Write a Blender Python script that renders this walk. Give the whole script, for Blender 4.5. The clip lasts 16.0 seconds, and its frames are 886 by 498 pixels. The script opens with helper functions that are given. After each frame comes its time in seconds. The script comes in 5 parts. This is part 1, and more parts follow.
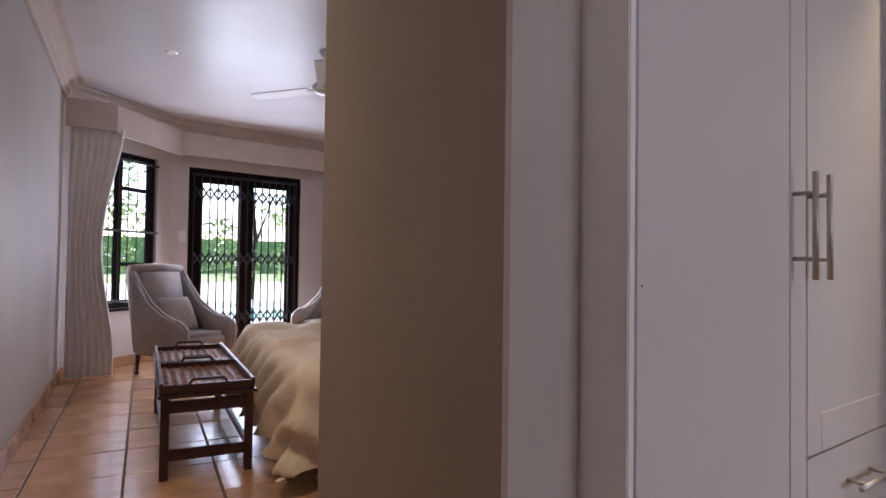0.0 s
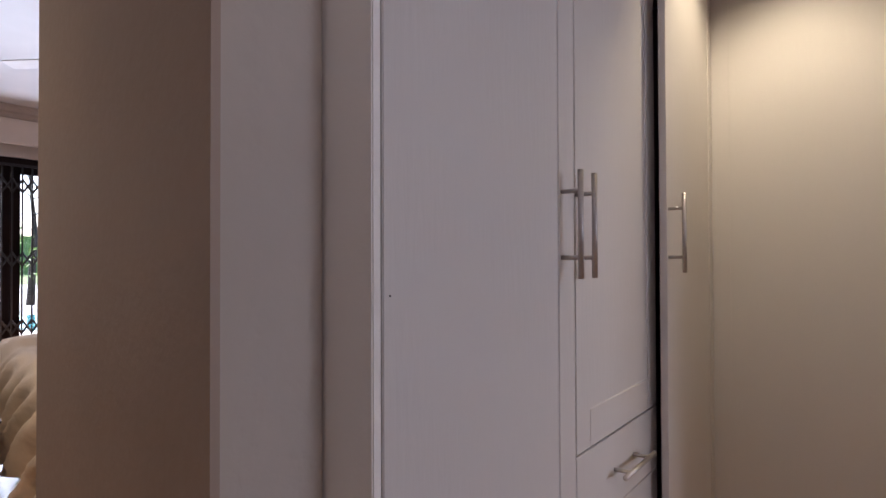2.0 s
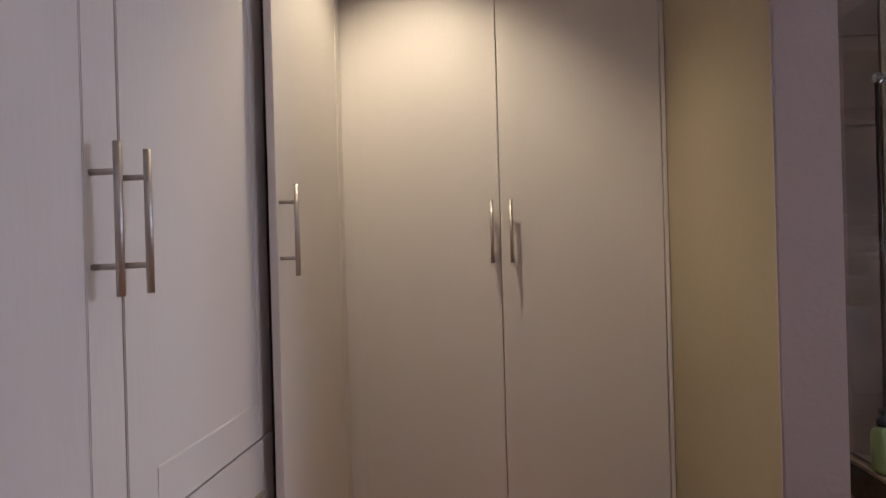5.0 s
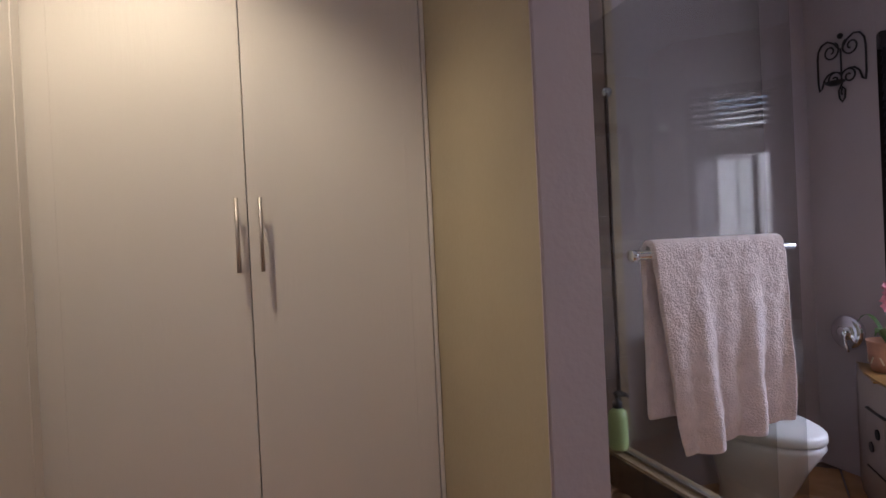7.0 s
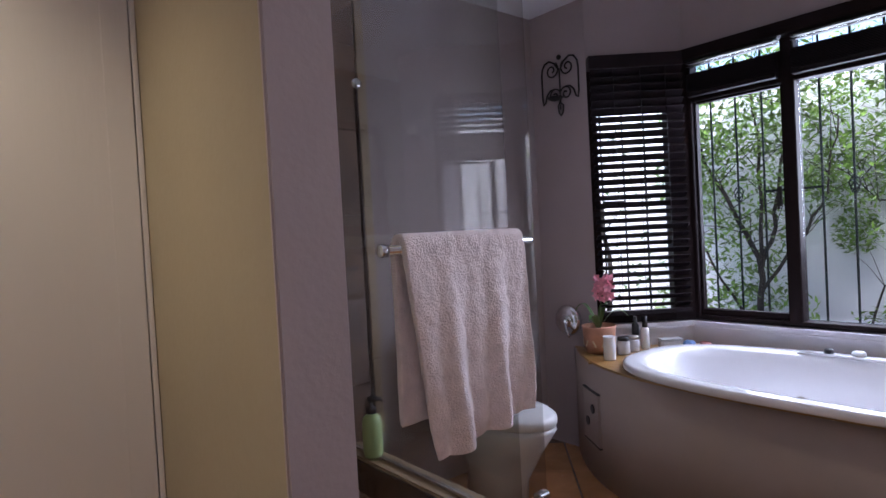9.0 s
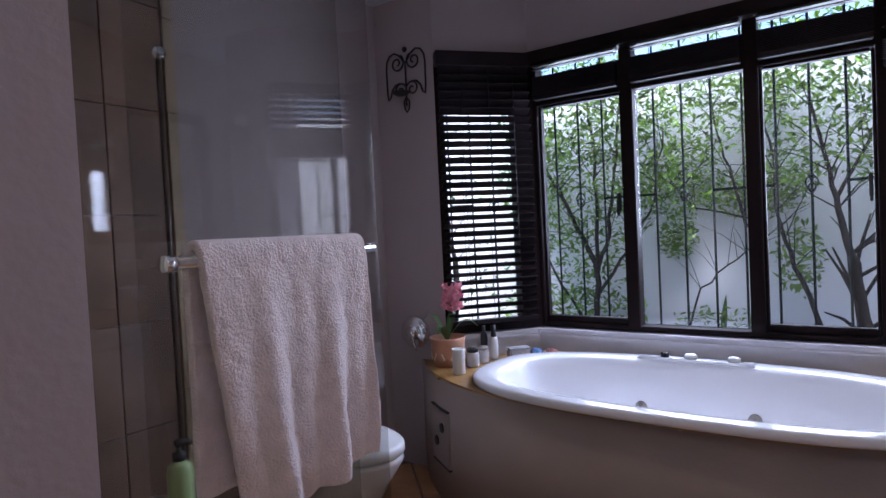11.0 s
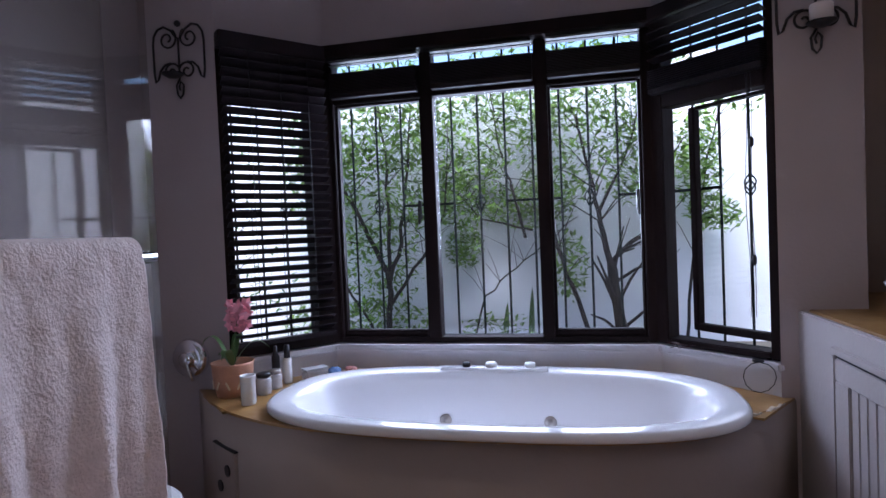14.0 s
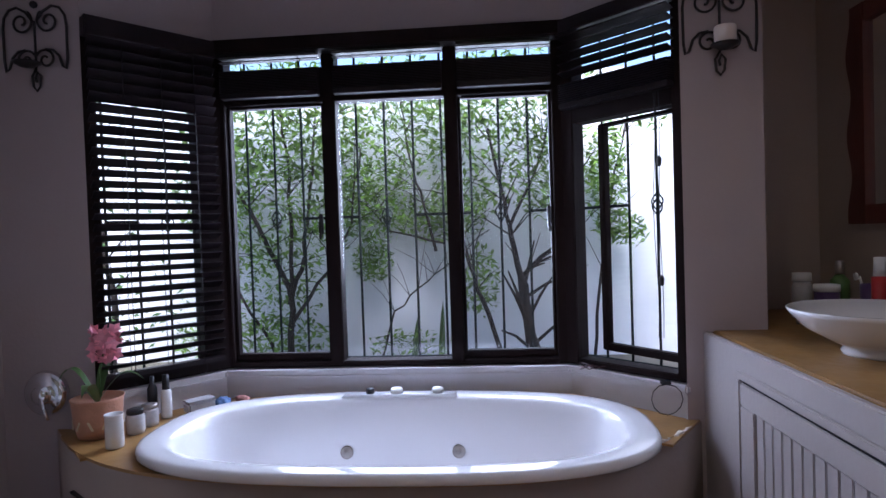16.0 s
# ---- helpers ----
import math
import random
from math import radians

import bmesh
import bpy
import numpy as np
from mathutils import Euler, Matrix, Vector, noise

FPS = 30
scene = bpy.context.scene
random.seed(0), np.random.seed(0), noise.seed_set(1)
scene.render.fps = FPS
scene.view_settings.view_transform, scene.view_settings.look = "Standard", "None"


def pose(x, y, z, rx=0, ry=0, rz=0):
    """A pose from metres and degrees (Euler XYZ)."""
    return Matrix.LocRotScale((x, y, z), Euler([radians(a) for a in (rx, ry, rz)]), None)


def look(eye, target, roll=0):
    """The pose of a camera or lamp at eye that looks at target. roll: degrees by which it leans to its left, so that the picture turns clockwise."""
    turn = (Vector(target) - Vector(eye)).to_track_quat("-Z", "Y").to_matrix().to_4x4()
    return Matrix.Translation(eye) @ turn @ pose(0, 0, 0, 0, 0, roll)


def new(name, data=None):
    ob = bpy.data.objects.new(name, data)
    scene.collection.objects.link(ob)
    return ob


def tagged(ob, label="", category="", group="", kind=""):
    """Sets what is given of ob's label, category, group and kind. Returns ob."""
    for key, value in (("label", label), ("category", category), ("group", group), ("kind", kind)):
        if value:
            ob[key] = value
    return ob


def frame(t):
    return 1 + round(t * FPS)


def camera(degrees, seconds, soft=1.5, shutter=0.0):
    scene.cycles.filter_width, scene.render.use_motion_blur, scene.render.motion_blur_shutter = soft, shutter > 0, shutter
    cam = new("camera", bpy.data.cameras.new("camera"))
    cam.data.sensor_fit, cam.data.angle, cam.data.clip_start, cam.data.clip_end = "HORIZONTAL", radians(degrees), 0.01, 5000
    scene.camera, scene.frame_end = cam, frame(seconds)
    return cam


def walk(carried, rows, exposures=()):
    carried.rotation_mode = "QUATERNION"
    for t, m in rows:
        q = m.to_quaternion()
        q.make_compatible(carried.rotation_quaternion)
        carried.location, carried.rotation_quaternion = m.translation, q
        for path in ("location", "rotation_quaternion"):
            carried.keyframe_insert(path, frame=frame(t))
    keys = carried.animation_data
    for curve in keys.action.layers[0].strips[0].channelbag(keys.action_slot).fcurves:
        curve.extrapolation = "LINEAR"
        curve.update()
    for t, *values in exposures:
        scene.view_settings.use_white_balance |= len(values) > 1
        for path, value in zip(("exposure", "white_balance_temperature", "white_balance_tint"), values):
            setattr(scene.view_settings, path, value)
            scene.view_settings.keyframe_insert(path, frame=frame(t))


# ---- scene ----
cam = camera(74.6, 16.0)
PATH = [
    (0, (-0.055, -0.052, 1.204), (-1.663, 1.136, 1.252), 0.8),
    (0.5, (-0.042, -0.006, 1.207), (-1.566, 1.289, 1.248), 0.5),
    (1, (-0.05, 0.033, 1.212), (-1.485, 1.427, 1.247), 0.3),
    (1.5, (-0.064, 0.089, 1.218), (-1.396, 1.581, 1.25), 0.1),
    (2, (-0.072, 0.152, 1.224), (-1.274, 1.75, 1.253), -0.2),
    (3, (-0.087, 0.234, 1.215), (-0.992, 2.018, 1.245), -1.0),
    (3.5, (-0.075, 0.269, 1.213), (-0.856, 2.11, 1.239), -1.1),
    (4, (-0.051, 0.341, 1.221), (-0.673, 2.242, 1.238), -1.3),
    (5, (-0.012, 0.478, 1.235), (-0.218, 2.468, 1.234), -1.6),
    (7.5, (0.061, 0.752, 1.238), (0.861, 2.585, 1.209), -3.0),
    (8, (0.083, 0.788, 1.226), (1.122, 2.497, 1.184), -3.1),
    (8.5, (0.115, 0.811, 1.213), (1.293, 2.426, 1.167), -3.1),
    (9, (0.158, 0.852, 1.212), (1.441, 2.385, 1.166), -3.1),
    (9.5, (0.207, 0.9, 1.209), (1.585, 2.348, 1.16), -3.0),
    (10, (0.274, 0.943, 1.214), (1.75, 2.291, 1.161), -3.0),
    (12.5, (0.436, 1.164, 1.215), (2.256, 1.991, 1.159), -2.6),
    (13, (0.444, 1.203, 1.206), (2.316, 1.906, 1.151), -2.6),
    (13.5, (0.464, 1.248, 1.21), (2.381, 1.813, 1.15), -2.4),
    (14, (0.521, 1.236, 1.207), (2.471, 1.677, 1.151), -2.4),
    (14.5, (0.581, 1.256, 1.219), (2.56, 1.539, 1.164), -2.4),
    (15, (0.637, 1.247, 1.232), (2.618, 1.518, 1.179), -2.2),
    (15.5, (0.667, 1.227, 1.253), (2.653, 1.457, 1.199), -2.1),
    (16, (0.689, 1.221, 1.248), (2.683, 1.374, 1.202), -1.9),
]
walk(cam, [(t, look(eye, target, roll)) for t, eye, target, roll in PATH],
     [(0.0, 1.6, 5950, 24), (5.2, 1.68, 6000, 24), (7.5, 1.75, 5800, 24), (9.0, 1.72, 5700, 24), (10.0, 1.64, 5600, 24), (12.5, 1.34, 5350, 23), (16.0, 1.38, 5450, 23)])

# ---------- light ----------
world = bpy.data.worlds.new("sky")
scene.world = world
world.use_nodes = True
wn = world.node_tree
sky = wn.nodes.new("ShaderNodeTexSky")
sky.sky_type = "NISHITA"
sky.sun_disc = False
sky.sun_elevation = radians(44)
sky.sun_rotation = radians(262)
wn.links.new(sky.outputs["Color"], wn.nodes["Background"].inputs["Color"])
wn.nodes["Background"].inputs["Strength"].default_value = 0.15
sun = new("sun", bpy.data.lights.new("sun", "SUN"))
sun.data.energy = 4.5
sun.data.angle = radians(40)
sun.data.color = (1.0, 0.95, 0.88)
sun.matrix_world = look((-5.4, 0.2, 9), (4.0, 1.4, 0))


def window_light(name, eye, target, w, h, power):
    lamp = new(name, bpy.data.lights.new(name, "AREA"))
    lamp.data.shape, lamp.data.size, lamp.data.size_y = "RECTANGLE", w, h
    lamp.data.energy = power
    lamp.data.color = (0.86, 0.92, 1.0)
    lamp.matrix_world = look(eye, target)
    return lamp


window_light("bay_daylight", (3.60, 1.63, 1.55), (2.2, 1.60, 0.95), 1.5, 1.0, 22)
window_light("terrace_daylight", (-7.76, 2.48, 1.25), (-3, 2.2, 0.6), 1.4, 2.0, 17)


def spot_light(x, y, z, power, cone, tx, ty, tz=0.0, tone=(1.0, 0.85, 0.56)):
    lamp = new("downlight_bulb", bpy.data.lights.new("downlight_bulb", "SPOT"))
    lamp.data.energy, lamp.data.spot_size, lamp.data.spot_blend = power, radians(cone), 0.7
    lamp.data.color, lamp.data.shadow_soft_size = tone, 0.03
    lamp.matrix_world = look((x, y, z), (tx, ty, tz))


spot_light(-0.30, 2.0, 2.47, 13.0, 106, -0.28, 2.31, 0.95, (1.0, 0.86, 0.53))
# added fill lamp, in place of daylight spread through the dressing room
spot_light(0.25, 0.05, 2.47, 2.3, 168, -0.1, 0.6, 0.0, (1.0, 0.93, 0.92))
spot_light(1.65, 1.0, 2.38, 3.2, 150, 1.9, 1.2)
spot_light(-2.6, 0.35, 2.9, 25, 120, -2.7, 0.6)

# ---------- materials ----------


def mat(name, color, rough=0.6, vary=0.12, scale=6.0, bump=0.1, fine=120.0, metal=0.0, dirt=None, island=0.0, objrand=0.0, coat=0.0, stretch=(1, 1, 1), spec=0.5, sheen=0.0, trans=0.0):
    m = bpy.data.materials.new(name)
    m.use_nodes = True
    n, l = m.node_tree.nodes, m.node_tree.links
    b = n["Principled BSDF"]
    b.inputs["Roughness"].default_value = rough
    b.inputs["Metallic"].default_value = metal
    b.inputs["Coat Weight"].default_value = coat
    b.inputs["Specular IOR Level"].default_value = spec
    b.inputs["Sheen Weight"].default_value = sheen
    tc = n.new("ShaderNodeTexCoord")
    mp = n.new("ShaderNodeMapping")
    mp.inputs["Scale"].default_value = stretch
    l.new(tc.outputs["Object"], mp.inputs["Vector"])
    big = n.new("ShaderNodeTexNoise")
    big.inputs["Scale"].default_value, big.inputs["Detail"].default_value = scale, 5
    small = n.new("ShaderNodeTexNoise")
    small.inputs["Scale"].default_value, small.inputs["Detail"].default_value = fine, 3
    l.new(mp.outputs[0], big.inputs["Vector"])
    l.new(mp.outputs[0], small.inputs["Vector"])
    ramp = n.new("ShaderNodeMix")
    ramp.data_type = "RGBA"
    lo = tuple(c * (1 - vary) for c in color)
    hi = tuple(min(1, c * (1 + vary)) for c in color)
    if dirt:
        lo = dirt
    ramp.inputs["A"].default_value, ramp.inputs["B"].default_value = (*lo, 1), (*hi, 1)
    mr = n.new("ShaderNodeMapRange")
    mr.inputs["From Min"].default_value, mr.inputs["From Max"].default_value = 0.3, 0.7
    l.new(big.outputs["Fac"], mr.inputs["Value"])
    fac = mr.outputs["Result"]
    l.new(fac, ramp.inputs["Factor"])
    col = ramp.outputs["Result"]
    if island or objrand:
        if island:
            src = n.new("ShaderNodeNewGeometry").outputs["Random Per Island"]
        else:
            src = n.new("ShaderNodeObjectInfo").outputs["Random"]
        amount = island or objrand
        hsv = n.new("ShaderNodeHueSaturation")
        r2 = n.new("ShaderNodeMapRange")
        r2.inputs["To Min"].default_value, r2.inputs["To Max"].default_value = 1 - amount, 1 + amount
        l.new(src, r2.inputs["Value"])
        l.new(r2.outputs["Result"], hsv.inputs["Value"])
        l.new(col, hsv.inputs["Color"])
        col = hsv.outputs["Color"]
    l.new(col, b.inputs["Base Color"])
    rr = n.new("ShaderNodeMapRange")
    rr.inputs["To Min"].default_value, rr.inputs["To Max"].default_value = max(0.02, rough - 0.08), min(1, rough + 0.08)
    l.new(small.outputs["Fac"], rr.inputs["Value"])
    l.new(rr.outputs["Result"], b.inputs["Roughness"])
    if bump:
        bp = n.new("ShaderNodeBump")
        bp.inputs["Strength"].default_value, bp.inputs["Distance"].default_value = bump, 0.01
        l.new(small.outputs["Fac"], bp.inputs["Height"])
        l.new(bp.outputs["Normal"], b.inputs["Normal"])
    if trans:
        b.inputs["Subsurface Weight"].default_value = trans
        b.inputs["Subsurface Radius"].default_value = (0.02, 0.02, 0.02)
    return m


def glass_mat(name, tint=(1, 1, 1), rough=0.0, reflect=1.0):
    m = bpy.data.materials.new(name)
    m.use_nodes = True
    n, l = m.node_tree.nodes, m.node_tree.links
    n.remove(n["Principled BSDF"])
    t = n.new("ShaderNodeBsdfTransparent")
    t.inputs["Color"].default_value = (*tint, 1)
    g = n.new("ShaderNodeBsdfGlossy")
    g.inputs["Roughness"].default_value = rough
    lw = n.new("ShaderNodeLayerWeight")
    lw.inputs["Blend"].default_value = 0.5
    pw = n.new("ShaderNodeMath")
    pw.operation, pw.inputs[1].default_value = "POWER", 4.0
    l.new(lw.outputs["Facing"], pw.inputs[0])
    f = n.new("ShaderNodeMath")
    f.operation, f.inputs[1].default_value, f.inputs[2].default_value = "MULTIPLY_ADD", 0.35, 0.045 * reflect
    l.new(pw.outputs[0], f.inputs[0])
    mx = n.new("ShaderNodeMixShader")
    l.new(f.outputs[0], mx.inputs[0])
    l.new(t.outputs[0], mx.inputs[1])
    l.new(g.outputs[0], mx.inputs[2])
    l.new(mx.outputs[0], n["Material Output"].inputs["Surface"])
    return m


M_WALL = mat("plaster_wall", (0.42, 0.36, 0.36), 0.7, 0.04, 2.5, 0.12, 60)
# beige paint yellowed for the warm lamplight on the return wall
M_RETURN = mat("lamplit_beige_paint", (0.37, 0.315, 0.215), 0.6, 0.05, 2.0, 0.08, 60)
M_BROWN = mat("pier_shade_brown", (0.35, 0.262, 0.20), 0.6, 0.07, 2.2, 0.1, 55)
M_PIER = mat("olive_grey_plaster", (0.47, 0.41, 0.35), 0.75, 0.06, 2.0, 0.35, 28)
M_TRIM = mat("pale_trim_paint", (0.88, 0.85, 0.80), 0.45, 0.03, 3, 0.05)
# browned so the vanity walls carry warm lamplight in their colour
M_TAN = mat("lamplit_tan_plaster", (0.43, 0.345, 0.285), 0.7, 0.06, 2.0, 0.15, 45)
M_BEDWALL = mat("bedroom_paint", (0.62, 0.58, 0.55), 0.6, 0.04, 2.0, 0.08, 60)
M_CEIL = mat("ceiling_gloss_paint", (0.78, 0.79, 0.82), 0.36, 0.03, 3.0, 0.03, 3)
M_CORNICE = mat("cornice_plaster", (0.66, 0.58, 0.52), 0.6, 0.05, 8, 0.05)
M_CUP = mat("cupboard_paint", (0.66, 0.62, 0.59), 0.42, 0.03, 1.5, 0.06, 90, stretch=(1, 1, 0.15))
M_DARK = mat("shaded_cupboard_inside", (0.05, 0.045, 0.04), 0.9, 0.2)
M_STEEL = mat("brushed_steel", (0.50, 0.46, 0.43), 0.48, 0.06, 30, 0.03, 300, metal=1.0)
M_CHROME = mat("chrome", (0.82, 0.83, 0.86), 0.09, 0.02, 10, 0.0, metal=1.0)
M_WOOD = mat("dark_window_wood", (0.014, 0.008, 0.008), 0.6, 0.35, 5, 0.12, 70, stretch=(1, 1, 0.2), spec=0.1)
M_SLAT = mat("dark_blind_slat", (0.013, 0.008, 0.010), 0.45, 0.3, 8, 0.08, 90, objrand=0.2, spec=0.2)
M_TILE = mat("terracotta_tile", (0.47, 0.25, 0.115), 0.24, 0.22, 5, 0.12, 25, objrand=0.14, coat=0.15)
M_GROUT = mat("grout", (0.13, 0.09, 0.065), 0.9, 0.3, 20)
M_TUB = mat("tub_acrylic", (0.86, 0.86, 0.88), 0.12, 0.01, 3, 0.0, coat=0.4)
M_DECK = mat("yellow_cement_deck", (0.35, 0.20, 0.065), 0.35, 0.2, 7, 0.1, 40)
M_DECKFRONT = mat("deck_front_plaster", (0.40, 0.33, 0.29), 0.65, 0.05, 3, 0.1, 50)
M_CHIP = mat("chipped_plaster_edge", (0.62, 0.55, 0.48), 0.9, 0.3, 40, 0.4, 90)
M_SILL = mat("white_sill_plaster", (0.66, 0.64, 0.66), 0.6, 0.06, 6, 0.15, 60)
M_TOWEL = mat("terry_towel", (0.80, 0.70, 0.70), 0.95, 0.08, 30, 0.55, 190, sheen=0.4)
M_IRON = mat("wrought_iron", (0.018, 0.015, 0.016), 0.5, 0.3, 30, 0.1)
M_BARS = mat("painted_bars", (0.012, 0.018, 0.018), 0.7, 0.2, 20, spec=0.1)
M_GLASS = glass_mat("window_glass", (0.97, 0.985, 0.98), 0.0, 1.0)
M_SHOWER = glass_mat("shower_glass", (0.86, 0.86, 0.85), 0.01, 1.2)
M_STONE = mat("shower_stone_tile", (0.21, 0.13, 0.085), 0.5, 0.3, 5, 0.2, 22, dirt=(0.11, 0.065, 0.042), objrand=0.25)
M_PEBBLE = mat("pebble", (0.30, 0.20, 0.14), 0.5, 0.3, 20, 0.2, 60, island=0.4)
M_GRANITE = mat("dark_kerb_stone", (0.055, 0.04, 0.035), 0.25, 0.3, 30, 0.05)
M_KERB = mat("kerb_cement", (0.42, 0.32, 0.2), 0.5, 0.2, 9, 0.2)
M_PORCELAIN = mat("porcelain", (0.84, 0.84, 0.85), 0.1, 0.01, 3, 0.0, coat=0.5)
M_GARDENWALL = mat("garden_wall_plaster", (0.80, 0.81, 0.83), 0.9, 0.06, 1.6, 0.3, 40, dirt=(0.68, 0.69, 0.72))
M_LEAF = mat("leaf", (0.16, 0.28, 0.04), 0.4, 0.35, 3, 0.0, 40, island=0.55, trans=0.0)
M_LEAFDARK = mat("leaf_dark", (0.08, 0.16, 0.04), 0.4, 0.35, 3, 0.0, 40, island=0.5)
M_BARK = mat("bark", (0.028, 0.021, 0.018), 0.9, 0.35, 14, 0.6, 60)
M_SOIL = mat("soil_ground", (0.16, 0.14, 0.1), 0.95, 0.3, 2, 0.5, 30)
M_GRASS = mat("lawn", (0.16, 0.24, 0.07), 0.9, 0.25, 1.2, 0.4, 60)
M_PAVE = mat("pale_paving", (0.62, 0.6, 0.55), 0.8, 0.12, 3, 0.2)
M_POOL = mat("pool_water", (0.10, 0.48, 0.52), 0.05, 0.12, 2, 0.05, 6)
M_CURTAIN = mat("sheer_curtain", (0.90, 0.86, 0.84), 0.9, 0.04, 12, 0.2, 200)
M_PELMET = mat("pelmet_fabric", (0.68, 0.60, 0.53), 0.8, 0.04, 5, 0.15, 150)
M_CHAIR = mat("armchair_fabric", (0.42, 0.37, 0.34), 0.95, 0.1, 10, 0.3, 220, sheen=0.3)
M_CUSHION = mat("cushion_fabric", (0.50, 0.43, 0.39), 0.95, 0.15, 25, 0.3, 200)
M_DUVET = mat("duvet_cotton", (0.76, 0.62, 0.45), 0.9, 0.06, 4, 0.15, 180)
M_MAHOGANY = mat("dark_mahogany", (0.040, 0.013, 0.010), 0.42, 0.35, 4, 0.05, 80, stretch=(0.2, 1, 1), coat=0.05)
M_WICKER = mat("wicker", (0.21, 0.085, 0.035), 0.6, 0.4, 60, 0.3, 150, island=0.4)
M_WHITE = mat("white_plastic", (0.8, 0.8, 0.79), 0.35, 0.03, 5, 0.0)
M_BLACK = mat("black_plastic", (0.015, 0.015, 0.018), 0.4, 0.2, 10, 0.0)
M_GREEN = mat("pale_green_plastic", (0.50, 0.66, 0.30), 0.3, 0.06, 5, 0.0)
M_POT = mat("painted_clay_pot", (0.58, 0.30, 0.19), 0.6, 0.15, 14, 0.2)
M_CREAMPAINT = mat("cream_paint", (0.75, 0.62, 0.42), 0.6, 0.1)
M_PINK = mat("pink_petal", (0.80, 0.33, 0.40), 0.6, 0.2, 20, 0.0, island=0.3)
M_BLUE = mat("blue_cloth", (0.08, 0.15, 0.30), 0.8, 0.3, 20, 0.3)
M_SALMON = mat("salmon_cloth", (0.55, 0.25, 0.22), 0.8, 0.3, 20, 0.3)
M_JAR = mat("cloudy_jar", (0.55, 0.54, 0.55), 0.15, 0.15, 20, 0.0, coat=0.4)
M_RED = mat("red_plastic", (0.5, 0.03, 0.03), 0.35, 0.1)
M_VIOLET = mat("violet_plastic", (0.10, 0.06, 0.16), 0.3, 0.15)
M_MIRRORWOOD = mat("red_brown_wood", (0.10, 0.022, 0.014), 0.4, 0.3, 6, 0.15, stretch=(1, 1, 0.3))
M_CABINET = mat("vanity_paint", (0.43, 0.39, 0.38), 0.5, 0.05, 4, 0.1, 60)
M_CANDLE = mat("candle_wax", (0.78, 0.70, 0.66), 0.5, 0.04, 9, 0.0)

# ---------- mesh helpers ----------


def part(name, bm, material, parent=None, label="", smooth=False):
    me = bpy.data.meshes.new(name)
    bmesh.ops.recalc_face_normals(bm, faces=bm.faces[:])
    bm.to_mesh(me)
    bm.free()
    if smooth:
        for p in me.polygons:
            p.use_smooth = True
    me.materials.append(material)
    ob = new(name, me)
    if parent is not None:
        ob.parent = parent
    if label:
        ob["label"] = label
    return ob


def thing(name, label, category, m=None, group=""):
    ob = new(name)
    ob.empty_display_size = 0.05
    if m is not None:
        ob.matrix_world = m
    return tagged(ob, label, category, group)


def box(x0, x1, y0, y1, z0, z1, bevel=0.0, bm=None, m=None, seg=2):
    bm2 = bmesh.new()
    bmesh.ops.create_cube(bm2, size=1)
    for v in bm2.verts:
        v.co = Vector(((x0 + x1) / 2 + v.co.x * abs(x1 - x0), (y0 + y1) / 2 + v.co.y * abs(y1 - y0), (z0 + z1) / 2 + v.co.z * abs(z1 - z0)))
    if bevel:
        bmesh.ops.bevel(bm2, geom=bm2.edges[:], offset=bevel, segments=seg, affect="EDGES")
    if m is not None:
        bm2.transform(m)
    return join(bm, bm2)


def join(bm, extra):
    if bm is None:
        return extra
    me = bpy.data.meshes.new("tmp")
    extra.to_mesh(me)
    extra.free()
    bm.from_mesh(me)
    bpy.data.meshes.remove(me)
    return bm


def prism(pts, z0, z1, bm=None, bevel=0.0):
    b = bmesh.new()
    lo = [b.verts.new((x, y, z0)) for x, y in pts]
    hi = [b.verts.new((x, y, z1)) for x, y in pts]
    b.faces.new(lo[::-1])
    b.faces.new(hi)
    n = len(pts)
    for i in range(n):
        b.faces.new((lo[i], lo[(i + 1) % n], hi[(i + 1) % n], hi[i]))
    if bevel:
        bmesh.ops.bevel(b, geom=b.edges[:], offset=bevel, segments=2, affect="EDGES")
    return join(bm, b)


def tube(points, radius, sides=8, bm=None, closed=False):
    """A round bar along points; radius is one number or one a point."""
    b = bmesh.new()
    pts = [Vector(p) for p in points]
    n = len(pts)
    rad = radius if isinstance(radius, (list, tuple)) else [radius] * n
    rings, prev = [], None
    for i, p in enumerate(pts):
        d = (pts[(i + 1) % n] - pts[i - 1]) if (closed or 0 < i < n - 1) else (pts[1] - pts[0] if i == 0 else pts[-1] - pts[-2])
        d = d.normalized() if d.length > 1e-9 else Vector((0, 0, 1))
        if prev is None:
            prev = d.orthogonal().normalized()
        u = (prev - d * prev.dot(d))
        u = u.normalized() if u.length > 1e-6 else d.orthogonal().normalized()
        prev = u
        w = d.cross(u)
        rings.append([b.verts.new(p + (u * math.cos(2 * math.pi * k / sides) + w * math.sin(2 * math.pi * k / sides)) * rad[i]) for k in range(sides)])
    for i in range(n if closed else n - 1):
        r0, r1 = rings[i], rings[(i + 1) % n]
        for k in range(sides):
            b.faces.new((r0[k], r0[(k + 1) % sides], r1[(k + 1) % sides], r1[k]))
    if not closed:
        b.faces.new(rings[0][::-1])
        b.faces.new(rings[-1])
    return join(bm, b)


